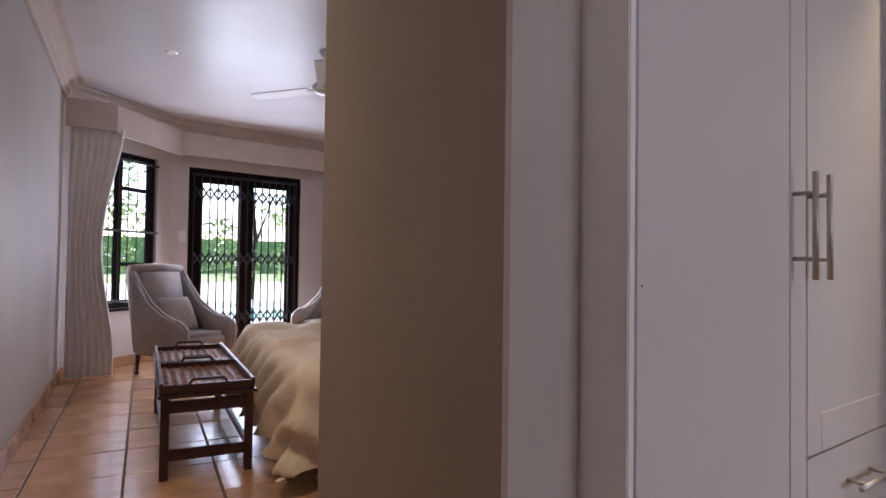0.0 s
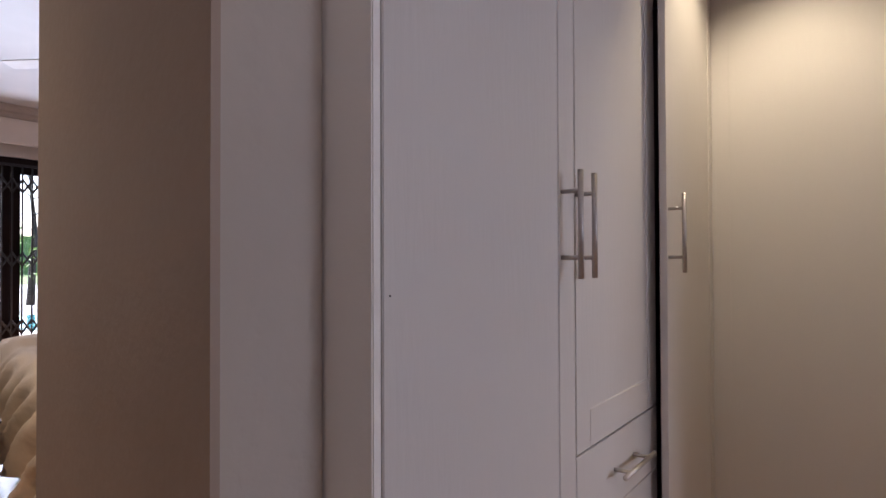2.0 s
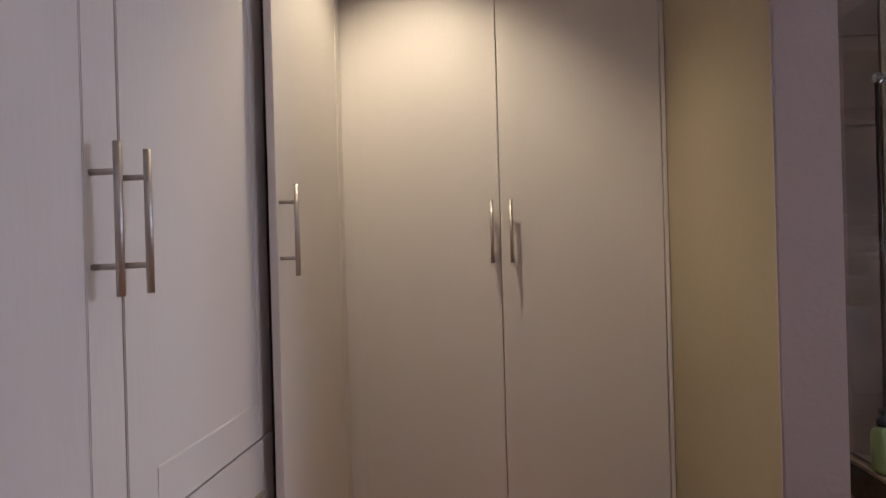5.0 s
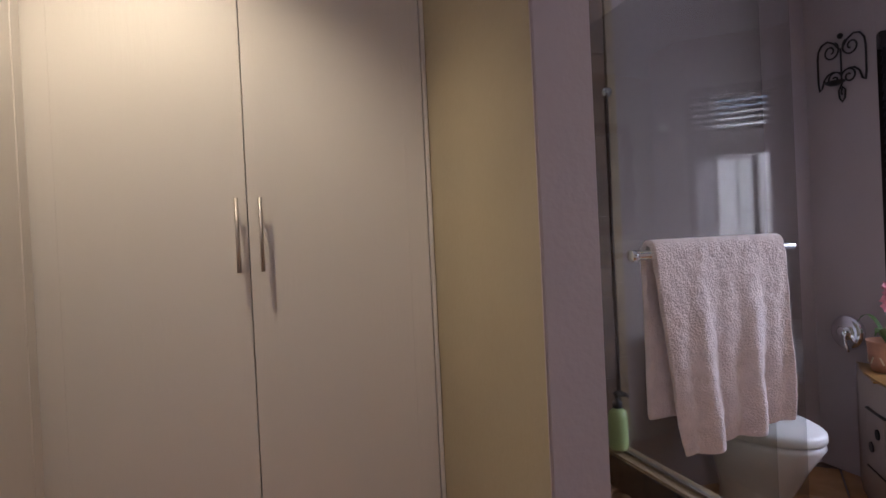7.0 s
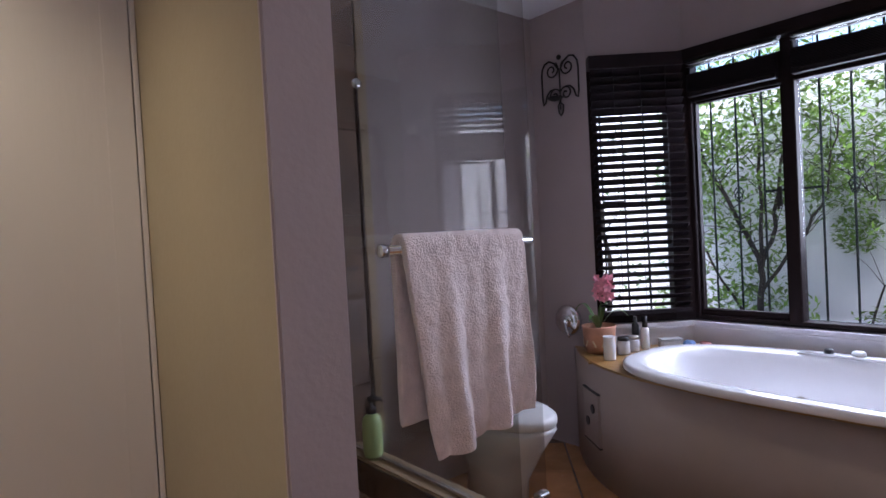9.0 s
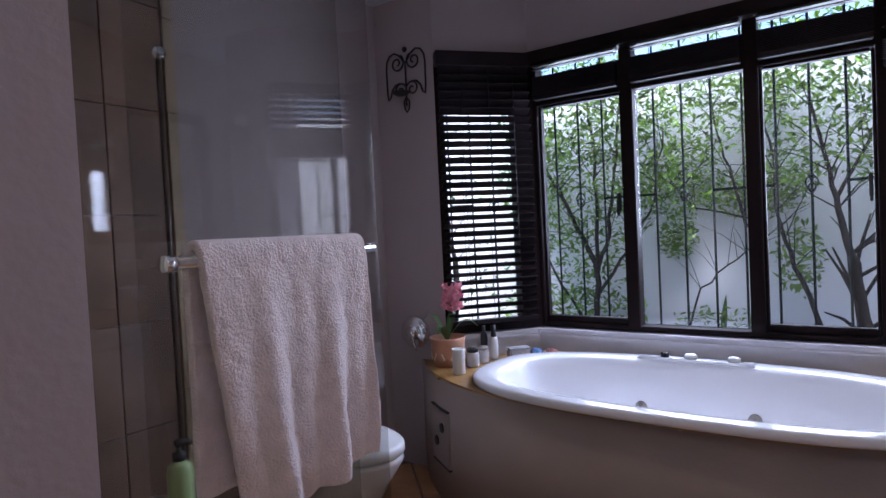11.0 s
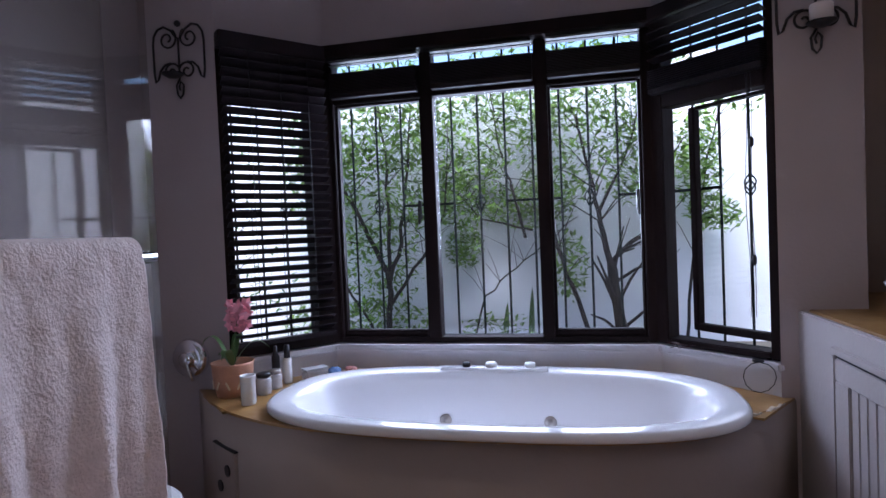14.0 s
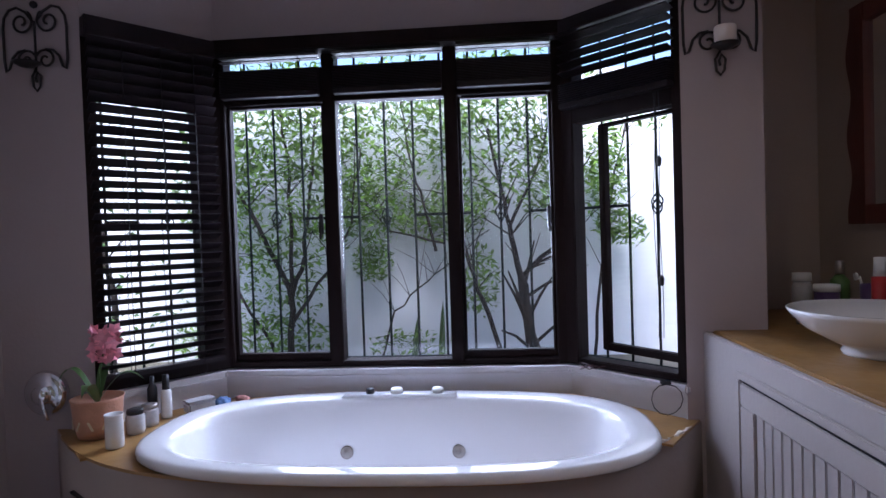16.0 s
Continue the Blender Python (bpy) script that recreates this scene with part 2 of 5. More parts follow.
def lathe(profile, sides=24, bm=None, m=None, cap=True):
    """Turned shape from (radius, z) pairs."""
    b = bmesh.new()
    rings = [[b.verts.new((r * math.cos(2 * math.pi * k / sides), r * math.sin(2 * math.pi * k / sides), z)) for k in range(sides)] for r, z in profile]
    for r0, r1 in zip(rings, rings[1:]):
        for k in range(sides):
            b.faces.new((r0[k], r0[(k + 1) % sides], r1[(k + 1) % sides], r1[k]))
    if cap:
        b.faces.new(rings[0][::-1])
        b.faces.new(rings[-1])
    if m is not None:
        b.transform(m)
    return join(bm, b)


def loft(rings, bm=None, cap0=True, cap1=True):
    b = bmesh.new()
    vs = [[b.verts.new(p) for p in ring] for ring in rings]
    n = len(vs[0])
    for r0, r1 in zip(vs, vs[1:]):
        for k in range(n):
            b.faces.new((r0[k], r0[(k + 1) % n], r1[(k + 1) % n], r1[k]))
    if cap0:
        b.faces.new(vs[0][::-1])
    if cap1:
        b.faces.new(vs[-1])
    return join(bm, b)


def structure(name, bm, material, label, smooth=False):
    return tagged(part(name, bm, material, None, label, smooth), label, kind="structure")


def along(p0, p1):
    """Local frame: x runs from p0 to p1, y to the left of it, z up."""
    dx, dy = p1[0] - p0[0], p1[1] - p0[1]
    return pose(p0[0], p0[1], 0, 0, 0, math.degrees(math.atan2(dy, dx))), math.hypot(dx, dy)


# ---------- rooms ----------
U, V = Vector((-0.987, 0.162)), Vector((0.162, 0.987))


def bed(u, v):
    """Bedroom plan: u along its side wall away from the passage, v across."""
    return (-0.6 + U.x * u + V.x * v, -0.745 + U.y * u + V.y * v)


structure("wall_bedroom_side", prism([(0.97, -0.836), (-8.2, 0.515), (-8.2, 0.345), (0.97, -1.18)], 0, 3.0), M_BEDWALL, "warm grey painted bedroom side wall")
structure("wall_pier", prism([(-0.685, 0.528), (-0.685, 0.694), (-1.23, 0.694), (-1.23, 2.65), (-1.25, 2.65), (-1.553, 0.642)], 0, 3.0, bevel=0.004), M_PIER, "olive grey plastered pier beside the cupboards")
# thin sheet over the pier; its darker brown holds this side's shade
structure("wall_pier_face", prism([(-0.6845, 0.536), (-1.5535, 0.65), (-1.5535, 0.638), (-0.6845, 0.5235)], 0, 2.99), M_BROWN, "thin sheet on the pier face with its shade as taupe brown")
structure("wall_bedroom_east", prism([(-1.25, 2.652), (-0.93, 4.8), (-0.78, 4.8), (-1.1, 2.652)], 0, 3.0), M_BEDWALL, "painted bedroom wall")
structure("wall_bedroom_north", prism([(-0.9, 4.8), (-8.2, 5.6), (-8.2, 5.75), (-0.9, 4.95)], 0, 3.0), M_BEDWALL, "painted bedroom back wall")
structure("wall_closet_east", prism([(0.85, -1.0), (0.97, -1.0), (0.97, -0.202), (0.85, -0.202)], 0, 3.0), M_WALL, "plain plaster dressing room wall")
structure("wall_return", prism([(0.558, 1.766), (0.684, 1.766), (0.70, 2.0), (0.70, 3.198), (0.558, 3.198)], 0, 3.0), M_RETURN, "cream painted return wall with warm lamplight in its colour")
structure("wall_return_end", prism([(0.555, 1.752), (0.687, 1.752), (0.687, 1.7655), (0.555, 1.7655)], 0, 3.0, bevel=0.004), M_WALL, "mauve plaster edge of the bathroom opening")
structure("wall_closet_north", prism([(-1.1, 3.2), (0.70, 3.2), (0.70, 3.32), (-1.1, 3.32)], 0, 3.0), M_WALL, "plain wall behind the cupboards")
structure("wall_bath_north", prism([(0.703, 3.07), (2.95, 3.07), (2.95, 3.22), (0.703, 3.22)], 0, 2.6), M_WALL, "mauve grey plastered bathroom wall")
structure("wall_flank_left", prism([(2.75, 3.07), (2.75, 2.70), (2.87, 2.87), (2.95, 3.07)], 0, 2.6), M_WALL, "plastered wall beside the bay window")
structure("wall_flank_right", prism([(2.80, 0.53), (2.80, 0.25), (3.34, 0.25), (3.34, 0.30), (2.90, 0.40)], 0, 2.6), M_WALL, "plastered pier beside the bay window")
structure("wall_vanity_end", prism([(3.30, 0.248), (3.30, -0.2), (3.42, -0.2), (3.42, 0.248)], 0, 2.6), M_TAN, "plaster wall at the vanity end, tinted tan for warm lamplight")
structure("wall_vanity_back", prism([(0.85, -0.2), (3.42, -0.2), (3.42, -0.32), (0.85, -0.32)], 0, 2.6), M_TAN, "plaster wall behind the vanity, tinted tan for warm lamplight")
BAY = [(2.75, 2.70), (3.15, 2.38), (3.15, 0.885), (2.80, 0.53)]
BAYO = [(2.87, 2.87), (3.31, 2.46), (3.31, 0.81), (2.90, 0.40)]
bay_ring = BAY + BAYO[::-1]
structure("wall_bay_lower", prism(bay_ring, 0, 0.655), M_SILL, "white plaster bay wall under the window")
structure("wall_bay_upper", prism(bay_ring, 2.09, 2.6), M_WALL, "plaster wall above the bay window")
structure("window_sill", prism([(2.735, 2.695), (3.135, 2.373), (3.135, 0.892), (2.785, 0.537)] + BAYO[::-1], 0.656, 0.69, bevel=0.008), M_SILL, "white plastered bay window sill")
structure("ceiling_bathroom", prism([(0.57, -0.32), (3.45, -0.32), (3.45, 3.22), (0.57, 3.22)], 2.42, 2.5), M_CEIL, "white bathroom ceiling")
structure("ceiling_dressing", prism([(0.98, -1.2), (0.98, -0.32), (0.56, -0.32), (0.56, 3.32), (-1.22, 3.32), (-1.57, 0.63), (-1.57, -0.75)], 2.5, 2.58), M_CEIL, "white dressing room ceiling")
structure("ceiling_bedroom", prism([(-1.22, 3.33), (-1.58, 0.64), (-1.58, -0.8), (-8.6, 0.2), (-8.6, 5.8), (-0.8, 4.95)], 2.95, 3.03), M_CEIL, "glossy white bedroom ceiling")
structure("wall_lintel", prism([(-1.57, 0.64), (-1.57, -0.58), (-1.70, -0.56), (-1.70, 0.66)], 2.5, 2.95), M_BEDWALL, "plaster over the bedroom opening")

# bedroom bay: angled window wall and the wall of the garden doors
K0, K1, K2, K3 = (-6.95, 0.33), (-7.86, 1.50), (-8.02, 3.9), (-7.0, 5.4)


def panel_wall(name, p0, p1, holes, height, thick, material, label):
    """A wall from p0 to p1 (left of that line is outside) with openings (x0, x1, z0, z1)."""
    m, w = along(p0, p1)
    b = None
    xs = 0.0
    for x0, x1, z0, z1 in sorted(holes):
        b = box(xs, x0, 0, thick, 0, height, bm=b)
        if z0 > 0:
            b = box(x0, x1, 0, thick, 0, z0, bm=b)
        b = box(x0, x1, 0, thick, z1, height, bm=b)
        xs = x1
    b = box(xs, w, 0, thick, 0, height, bm=b)
    b.transform(m)
    return structure(name, b, material, label)


panel_wall("wall_bedroom_window", K1, K0, [(0.22, 1.25, 0.65, 2.40)], 2.95, -0.16, M_BEDWALL, "painted bay wall round the barred window")
panel_wall("wall_garden_doors", K2, K1, [(0.65, 2.19, 0.0, 2.38)], 2.95, -0.16, M_BEDWALL, "painted bay wall round the garden doors")
panel_wall("wall_bedroom_bay_end", K3, K2, [], 2.95, -0.16, M_BEDWALL, "painted bay wall")

# ground and floor beds
structure("ground", box(-150, 150, -150, 150, -0.5, -0.12), M_GRASS, "lawn and garden ground")
structure("floor_bed", prism([(-8.2, 0.2), (1.0, -1.3), (3.3, -0.4), (3.3, 3.3), (-0.7, 3.3), (-0.7, 5.0), (-8.3, 5.7)], -0.1, -0.006), M_GROUT, "dark grout floor bed under the tiles")

# ---------- cupboards ----------


def bar_handle(name, parent, m, length=0.22, cc=0.135, stand=0.042, r=0.006):
    """T-bar pull: runs along local z, stands off along local -y."""
    b = tube([(0, -stand, -length / 2), (0, -stand, length / 2)], r, 12)
    for z in (-cc / 2, cc / 2):
        b = tube([(0, 0, z), (0, -stand, z)], r * 0.8, 10, b)
    b.transform(m)
    return part(name, b, M_STEEL, parent, "brushed steel bar handle", True)


def panel_door(name, parent, x0, x1, z0, z1, m, stile=0.075, thick=0.019, rail=0.085, open_edge=None):
    """Framed door with a recessed panel; front at local y=0, back at +thick."""
    b = box(x0, x0 + stile, 0, thick, z0, z1, 0.0015)
    b = box(x1 - stile, x1, 0, thick, z0, z1, 0.0015, b)
    b = box(x0 + stile, x1 - stile, 0, thick, z0, z0 + rail, 0.0015, b)
    b = box(x0 + stile, x1 - stile, 0, thick, z1 - rail, z1, 0.0015, b)
    b = box(x0 + stile, x1 - stile, 0.0026, thick - 0.002, z0 + rail, z1 - rail, 0, b)
    b.transform(m)
    return part(name, b, M_CUP, parent)


def carcass(parent, x0, x1, z1, depth, m, front=0.021):
    b = box(x0, x0 + 0.018, front, depth, 0.0, z1)
    b = box(x1 - 0.018, x1, front, depth, 0.0, z1, 0, b)
    b = box(x0 + 0.018, x1 - 0.018, depth - 0.01, depth, 0.0, z1, 0, b)
    b = box(x0 + 0.018, x1 - 0.018, front, depth - 0.01, z1 - 0.018, z1, 0, b)
    b = box(x0 + 0.018, x1 - 0.018, front, depth - 0.01, 0.0, 0.09, 0, b)
    b.transform(m)
    return part("carcass", b, M_CUP, parent)


# run along the pier: local x follows world +y, front faces world +x
RUN_A = pose(-0.593, 0, 0, 0, 0, 90)
TOP = 2.47
wa = thing("wardrobe", "tall cream painted wardrobe with a framed door", "wardrobe", group="wardrobe row")
carcass(wa, 0.712, 1.318, TOP, 0.58, RUN_A)
d = panel_door("door", wa, 0.714, 1.311, 0.09, TOP - 0.01, RUN_A)
bar_handle("handle", d, RUN_A @ pose(1.249, 0, 1.29))
part("keyhole", lathe([(0.0014, 0), (0.0014, 0.001)], 12, None, RUN_A @ pose(0.727, 0, 1.173, 90)), M_BLACK, d)
part("side_panel", box(-0.75, -0.5945, 0.6955, 0.7125, 0, TOP, 0.002), M_TRIM, wa, "pale filler panel")

wb = thing("wardrobe", "tall cream painted wardrobe with drawers under its door", "wardrobe", group="wardrobe row")
carcass(wb, 1.319, 1.872, TOP, 0.58, RUN_A)
d = panel_door("door", wb, 1.315, 1.866, 0.800, TOP - 0.01, RUN_A)
bar_handle("handle", d, RUN_A @ pose(1.315 + 0.004, 0, 1.29))
for i in range(4):
    z0 = 0.7975 - 0.176 * (i + 1)
    b = box(1.315, 1.866, 0, 0.019, z0, z0 + 0.174, 0.0015)
    b.transform(RUN_A)
    dr = part("drawer", b, M_CUP, wb)
    bar_handle("handle", dr, RUN_A @ pose(1.60, 0, z0 + 0.088, 0, 90, 0))
b = box(1.316, 1.866, 0.03, 0.05, 0.0, 0.088)
b.transform(RUN_A)
part("plinth", b, M_CUP, wb)

wc = thing("wardrobe", "tall cream painted corner wardrobe with its door ajar", "wardrobe", group="wardrobe row")
# carcass coloured near-black for the shade behind the ajar door
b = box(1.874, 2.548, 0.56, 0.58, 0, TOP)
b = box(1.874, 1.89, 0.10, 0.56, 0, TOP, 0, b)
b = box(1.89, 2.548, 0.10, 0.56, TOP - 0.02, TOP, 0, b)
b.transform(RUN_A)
part("carcass", b, M_DARK, wc, "wardrobe inside with its shade as near-black colour")
ajar = along((-0.543, 1.806), (-0.583, 2.546))[0]
d = panel_door("door", wc, 0.0, 0.739, 0.09, TOP - 0.01, ajar, stile=0.07)
bar_handle("handle", d, ajar @ pose(0.022, 0, 1.29))

# run across the end: front faces world -y
RUN_B = pose(0, 2.55, 0)
for x0, x1, hx, lab in ((-0.588, -0.021, -0.049, "tall cream painted wardrobe lit by a warm downlight"), (-0.018, 0.540, 0.018, "tall cream painted wardrobe beside the return wall")):
    w = thing("wardrobe", lab, "wardrobe", group="wardrobe row")
    carcass(w, x0 - 0.001, x1 + 0.001, TOP, 0.58, RUN_B)
    d = panel_door("door", w, x0, x1, 0.09, TOP - 0.01, RUN_B, stile=0.066)
    bar_handle("handle", d, RUN_B @ pose(hx, 0, 1.29))
    part("plinth", box(x0, x1, 2.58, 2.60, 0, 0.088), M_CUP, w)
tagged(part("cupboard_filler", box(0.543, 0.5565, 2.545, 2.60, 0, TOP, 0.002), M_CUP), "cream filler strip beside the wardrobe", kind="structure")
structure("wardrobe_bulkhead", prism([(-1.2, 0.712), (-0.60, 0.712), (-0.60, 2.56), (0.556, 2.56), (0.556, 3.1), (-1.2, 3.1)], TOP + 0.003, 2.498), M_CUP, "painted strip above the wardrobes")
# the second ring is added, above the dressing room fill lamp
for x, y, z in ((-0.30, 2.0, 2.5), (0.25, 0.05, 2.5), (1.65, 1.0, 2.42), (-2.6, 0.35, 2.95)):
    dl = thing("downlight", "small round recessed ceiling downlight out of view", "downlight", pose(x, y, z), "ceiling downlights")
    part("trim_ring", lathe([(0.036, -0.008), (0.048, -0.008), (0.05, 0.0), (0.036, 0.0), (0.036, -0.008)], 24, cap=False), M_STEEL, dl)

# ---------- bathroom window ----------




def pane(parent, x0, x1, z0, z1, m, y=0.012):
    b = box(x0, x1, y, y + 0.005, z0, z1)
    b.transform(m)
    ob = part("pane", b, M_GLASS, parent)
    ob.visible_shadow = False
    return ob


def frame_parts(parent, members, m, name="window_frame"):
    for x0, x1, z0, z1, y0, y1 in members:
        b = box(x0, x1, y0, y1, z0, z1, 0.004)
        b.transform(m)
        part(name, b, M_WOOD, parent)


def slat(parent, x0, x1, z, tilt, m, y=-0.05, depth=0.05):
    b = box(x0, x1, -depth / 2, depth / 2, -0.0015, 0.0015)
    ob = part("slat", b, M_SLAT, parent)
    ob.matrix_basis = m @ pose(0, y, z, tilt, 0, 0)
    return ob


# centre window: local x runs with the room side on local -y
MC = along((3.19, 2.375), (3.19, 0.89))[0]
WC = 1.485


def cy(y):
    return 2.375 - y


win = tagged(new("window_1"), "dark stained timber bay window with three sashes", "window", kind="structure")
FY0, FY1 = -0.035, 0.045
frame_parts(win, [
    (0, cy(2.345), 0.695, 2.045, FY0, FY1), (cy(1.911), cy(1.855), 0.695, 2.045, FY0, FY1), (cy(1.387), cy(1.332), 0.695, 2.045, FY0, FY1), (cy(0.936), WC, 0.695, 2.045, FY0, FY1),
    (0.03, WC - 0.046, 0.695, 0.719, FY0 + 0.001, FY1 - 0.001), (0.03, WC - 0.046, 1.841, 1.990, FY0 + 0.001, FY1 - 0.001)], MC)
frame_parts(win, [(-0.03, WC + 0.03, 2.046, 2.105, -0.105, FY1)], MC, "head_board")
for (ya, yb), casement in zip(((2.345, 1.911), (1.855, 1.387), (1.332, 0.936)), (True, False, True)):
    a, b_ = cy(ya) + 0.001, cy(yb) - 0.001
    if casement:
        frame_parts(win, [(a, a + 0.012, 0.720, 1.840, -0.012, 0.03), (b_ - 0.012, b_, 0.720, 1.840, -0.012, 0.03), (a + 0.012, b_ - 0.012, 0.720, 0.752, -0.012, 0.03), (a + 0.012, b_ - 0.012, 1.829, 1.840, -0.012, 0.03)], MC, "sash")
        b = box(b_ - 0.030, b_ - 0.016, -0.040, -0.013, 1.27, 1.36, 0.003)
        b = box(b_ - 0.028, b_ - 0.018, -0.055, -0.040, 1.25, 1.33, 0.003, b)
        b.transform(MC)
        part("sash_fastener", b, M_IRON, win, "dark sash fastener")
    pane(win, a, b_, 0.722, 1.839, MC)
    pane(win, a, b_, 1.986, 2.044, MC)
    blind = thing("venetian_blind", "dark wooden venetian blind drawn up to the transom", "blind", group="bay window blinds")
    b = box(a + 0.004, b_ - 0.004, -0.085, -0.04, 1.86, 1.885, 0.003)
    b.transform(MC)
    part("bottom_rail", b, M_SLAT, blind)
    for k in range(14):
        slat(blind, a + 0.004, b_ - 0.004, 1.889 + k * 0.0065, 0, MC, -0.062)
    for z in (2.016, 2.031, 2.039):
        slat(blind, a + 0.004, b_ - 0.004, z, 5, MC, -0.062)
    for x in (a + 0.09, b_ - 0.09):
        b = tube([(x, -0.062, 1.885), (x, -0.062, 2.045)], 0.0016, 5)
        b.transform(MC)
        part("ladder_cord", b, M_SLAT, blind)

# left angled window, blind down
ML, WL = along((2.775, 2.735), (3.185, 2.385))
win2 = tagged(new("window_2"), "dark stained timber side window behind a lowered blind", "window", kind="structure")
frame_parts(win2, [(0, 0.05, 0.695, 2.085, FY0, FY1), (WL - 0.115, WL, 0.695, 2.085, FY0, FY1), (0.05, WL - 0.115, 0.695, 0.74, FY0, FY1), (0.05, WL - 0.115, 2.03, 2.085, FY0, FY1), (0.05, WL - 0.115, 1.86, 1.90, 0.0, FY1)], ML)
pane(win2, 0.048, WL - 0.113, 0.738, 2.032, ML)
blind = thing("venetian_blind", "dark wooden venetian blind lowered and tilted open", "blind", group="bay window blinds")
NS = 31
for k in range(NS):
    z = 0.79 + k * (2.015 - 0.79) / (NS - 1)
    slat(blind, 0.018, WL - 0.045, z, -38 if k > NS - 7 else -26 - 5 * (k % 3 == 1), ML, -0.062)
b = box(0.005, WL - 0.045, -0.095, -0.037, 2.03, 2.10, 0.003)
b.transform(ML)
part("head_rail", b, M_SLAT, blind)
b = box(0.016, WL - 0.045, -0.085, -0.04, 0.745, 0.765, 0.003)
b.transform(ML)
part("bottom_rail", b, M_SLAT, blind)
for x in (0.13, 0.27, 0.40):
    b = tube([(x, -0.088, 0.75), (x, -0.088, 2.03)], 0.0016, 5)
    b = tube([(x, -0.036, 0.75), (x, -0.036, 2.03)], 0.0016, 5, b)
    b.transform(ML)
    part("ladder_cord", b, M_SLAT, blind)

# right angled window, sash ajar
MR, WR = along((3.185, 0.88), (2.825, 0.505))
win3 = tagged(new("window_3"), "dark stained timber side window with its sash ajar", "window", kind="structure")
frame_parts(win3, [(0, 0.06, 0.695, 2.085, FY0, FY1), (WR - 0.035, WR, 0.695, 2.085, FY0, FY1), (0.06, WR - 0.035, 0.695, 0.722, FY0, FY1), (0.06, WR - 0.035, 1.69, 1.86, FY0, FY1), (0.06, WR - 0.035, 2.045, 2.085, FY0, FY1)], MR)
pane(win3, 0.058, WR - 0.043, 1.858, 2.047, MR)
MS = MR @ pose(WR - 0.037, 0.02, 0, 0, 0, -7)
frame_parts(win3, [(-0.365, -0.337, 0.752, 1.685, -0.01, 0.03), (-0.014, 0, 0.752, 1.685, -0.01, 0.03), (-0.337, -0.014, 0.752, 0.782, -0.01, 0.03), (-0.337, -0.014, 1.672, 1.685, -0.01, 0.03)], MS, "sash")
pane(win3, -0.339, -0.012, 0.780, 1.674, MS, 0.008)
blind = thing("venetian_blind", "dark wooden venetian blind drawn halfway over the transom", "blind", group="bay window blinds")
for k in range(5):
    slat(blind, 0.03, WR - 0.02, 1.885 + k * 0.036, -14, MR, -0.062)
for k in range(9):
    slat(blind, 0.03, WR - 0.02, 1.775 + k * 0.0085, 0, MR, -0.062)
b = box(0.025, WR - 0.018, -0.095, -0.037, 2.045, 2.10, 0.003)
b.transform(MR)
part("head_rail", b, M_SLAT, blind)
b = box(0.03, WR - 0.02, -0.085, -0.04, 1.745, 1.768, 0.003)
b.transform(MR)
part("bottom_rail", b, M_SLAT, blind)
cord = thing("blind_cord", "thin dark blind cords with two toggles hanging beside the sash", "cord")
for x, amp in ((WR - 0.075, 0.004), (WR - 0.095, 0.006), (WR - 0.083, -0.004)):
    b = tube([(x + amp * math.sin(i * 0.9), -0.055, 1.79 - i * 0.094) for i in range(11)], 0.0014, 5)
    b.transform(MR)
    part("cord", b, M_BLACK, cord)
for z in (1.49, 1.06):
    part("toggle", lathe([(0.002, -0.02), (0.008, -0.014), (0.009, 0.01), (0.003, 0.02)], 12, None, MR @ pose(WR - 0.075, -0.056, z)), M_BLACK, cord, smooth=True)
wire = thing("loose_wire", "thin brown loose wire lying on the sill", "wire")
rw = random.Random(5)
for j in range(4):
    pts = [(3.07 + 0.05 * math.cos(i * 0.7 + j) + rw.uniform(-.01, .01), 0.86 - 0.018 * i + rw.uniform(-.012, .012), 0.697 + 0.012 * abs(math.sin(i + j))) for i in range(10)]
    part("wire", tube(pts, 0.002, 5), mat("wire_coat", (0.06, 0.02, 0.02), 0.5), wire)
pts = [(2.80 + 0.005 * math.sin(i), 0.60 + 0.055 * math.sin(i / 12 * 2 * math.pi), 0.638 + 0.055 * math.cos(i / 12 * 2 * math.pi)) for i in range(13)]
part("wire_loop", tube(pts, 0.0018, 5), M_BLACK, wire)
part("wire_clip", box(2.795, 2.82, 0.585, 0.62, 0.691, 0.705, 0.003), M_BLACK, wire)

# burglar bars outside the bay


def knot(bm, x, z, y):
    for k in range(4):
        a0 = k * math.pi / 2
        pts = [(x + 0.024 * math.sin(math.pi * s / 8) * math.cos(a0 + s * 0.35), y + 0.024 * math.sin(math.pi * s / 8) * math.sin(a0 + s * 0.35), z - 0.045 + 0.09 * s / 8) for s in range(9)]
        bm = tube(pts, 0.0032, 5, bm)
    return bm


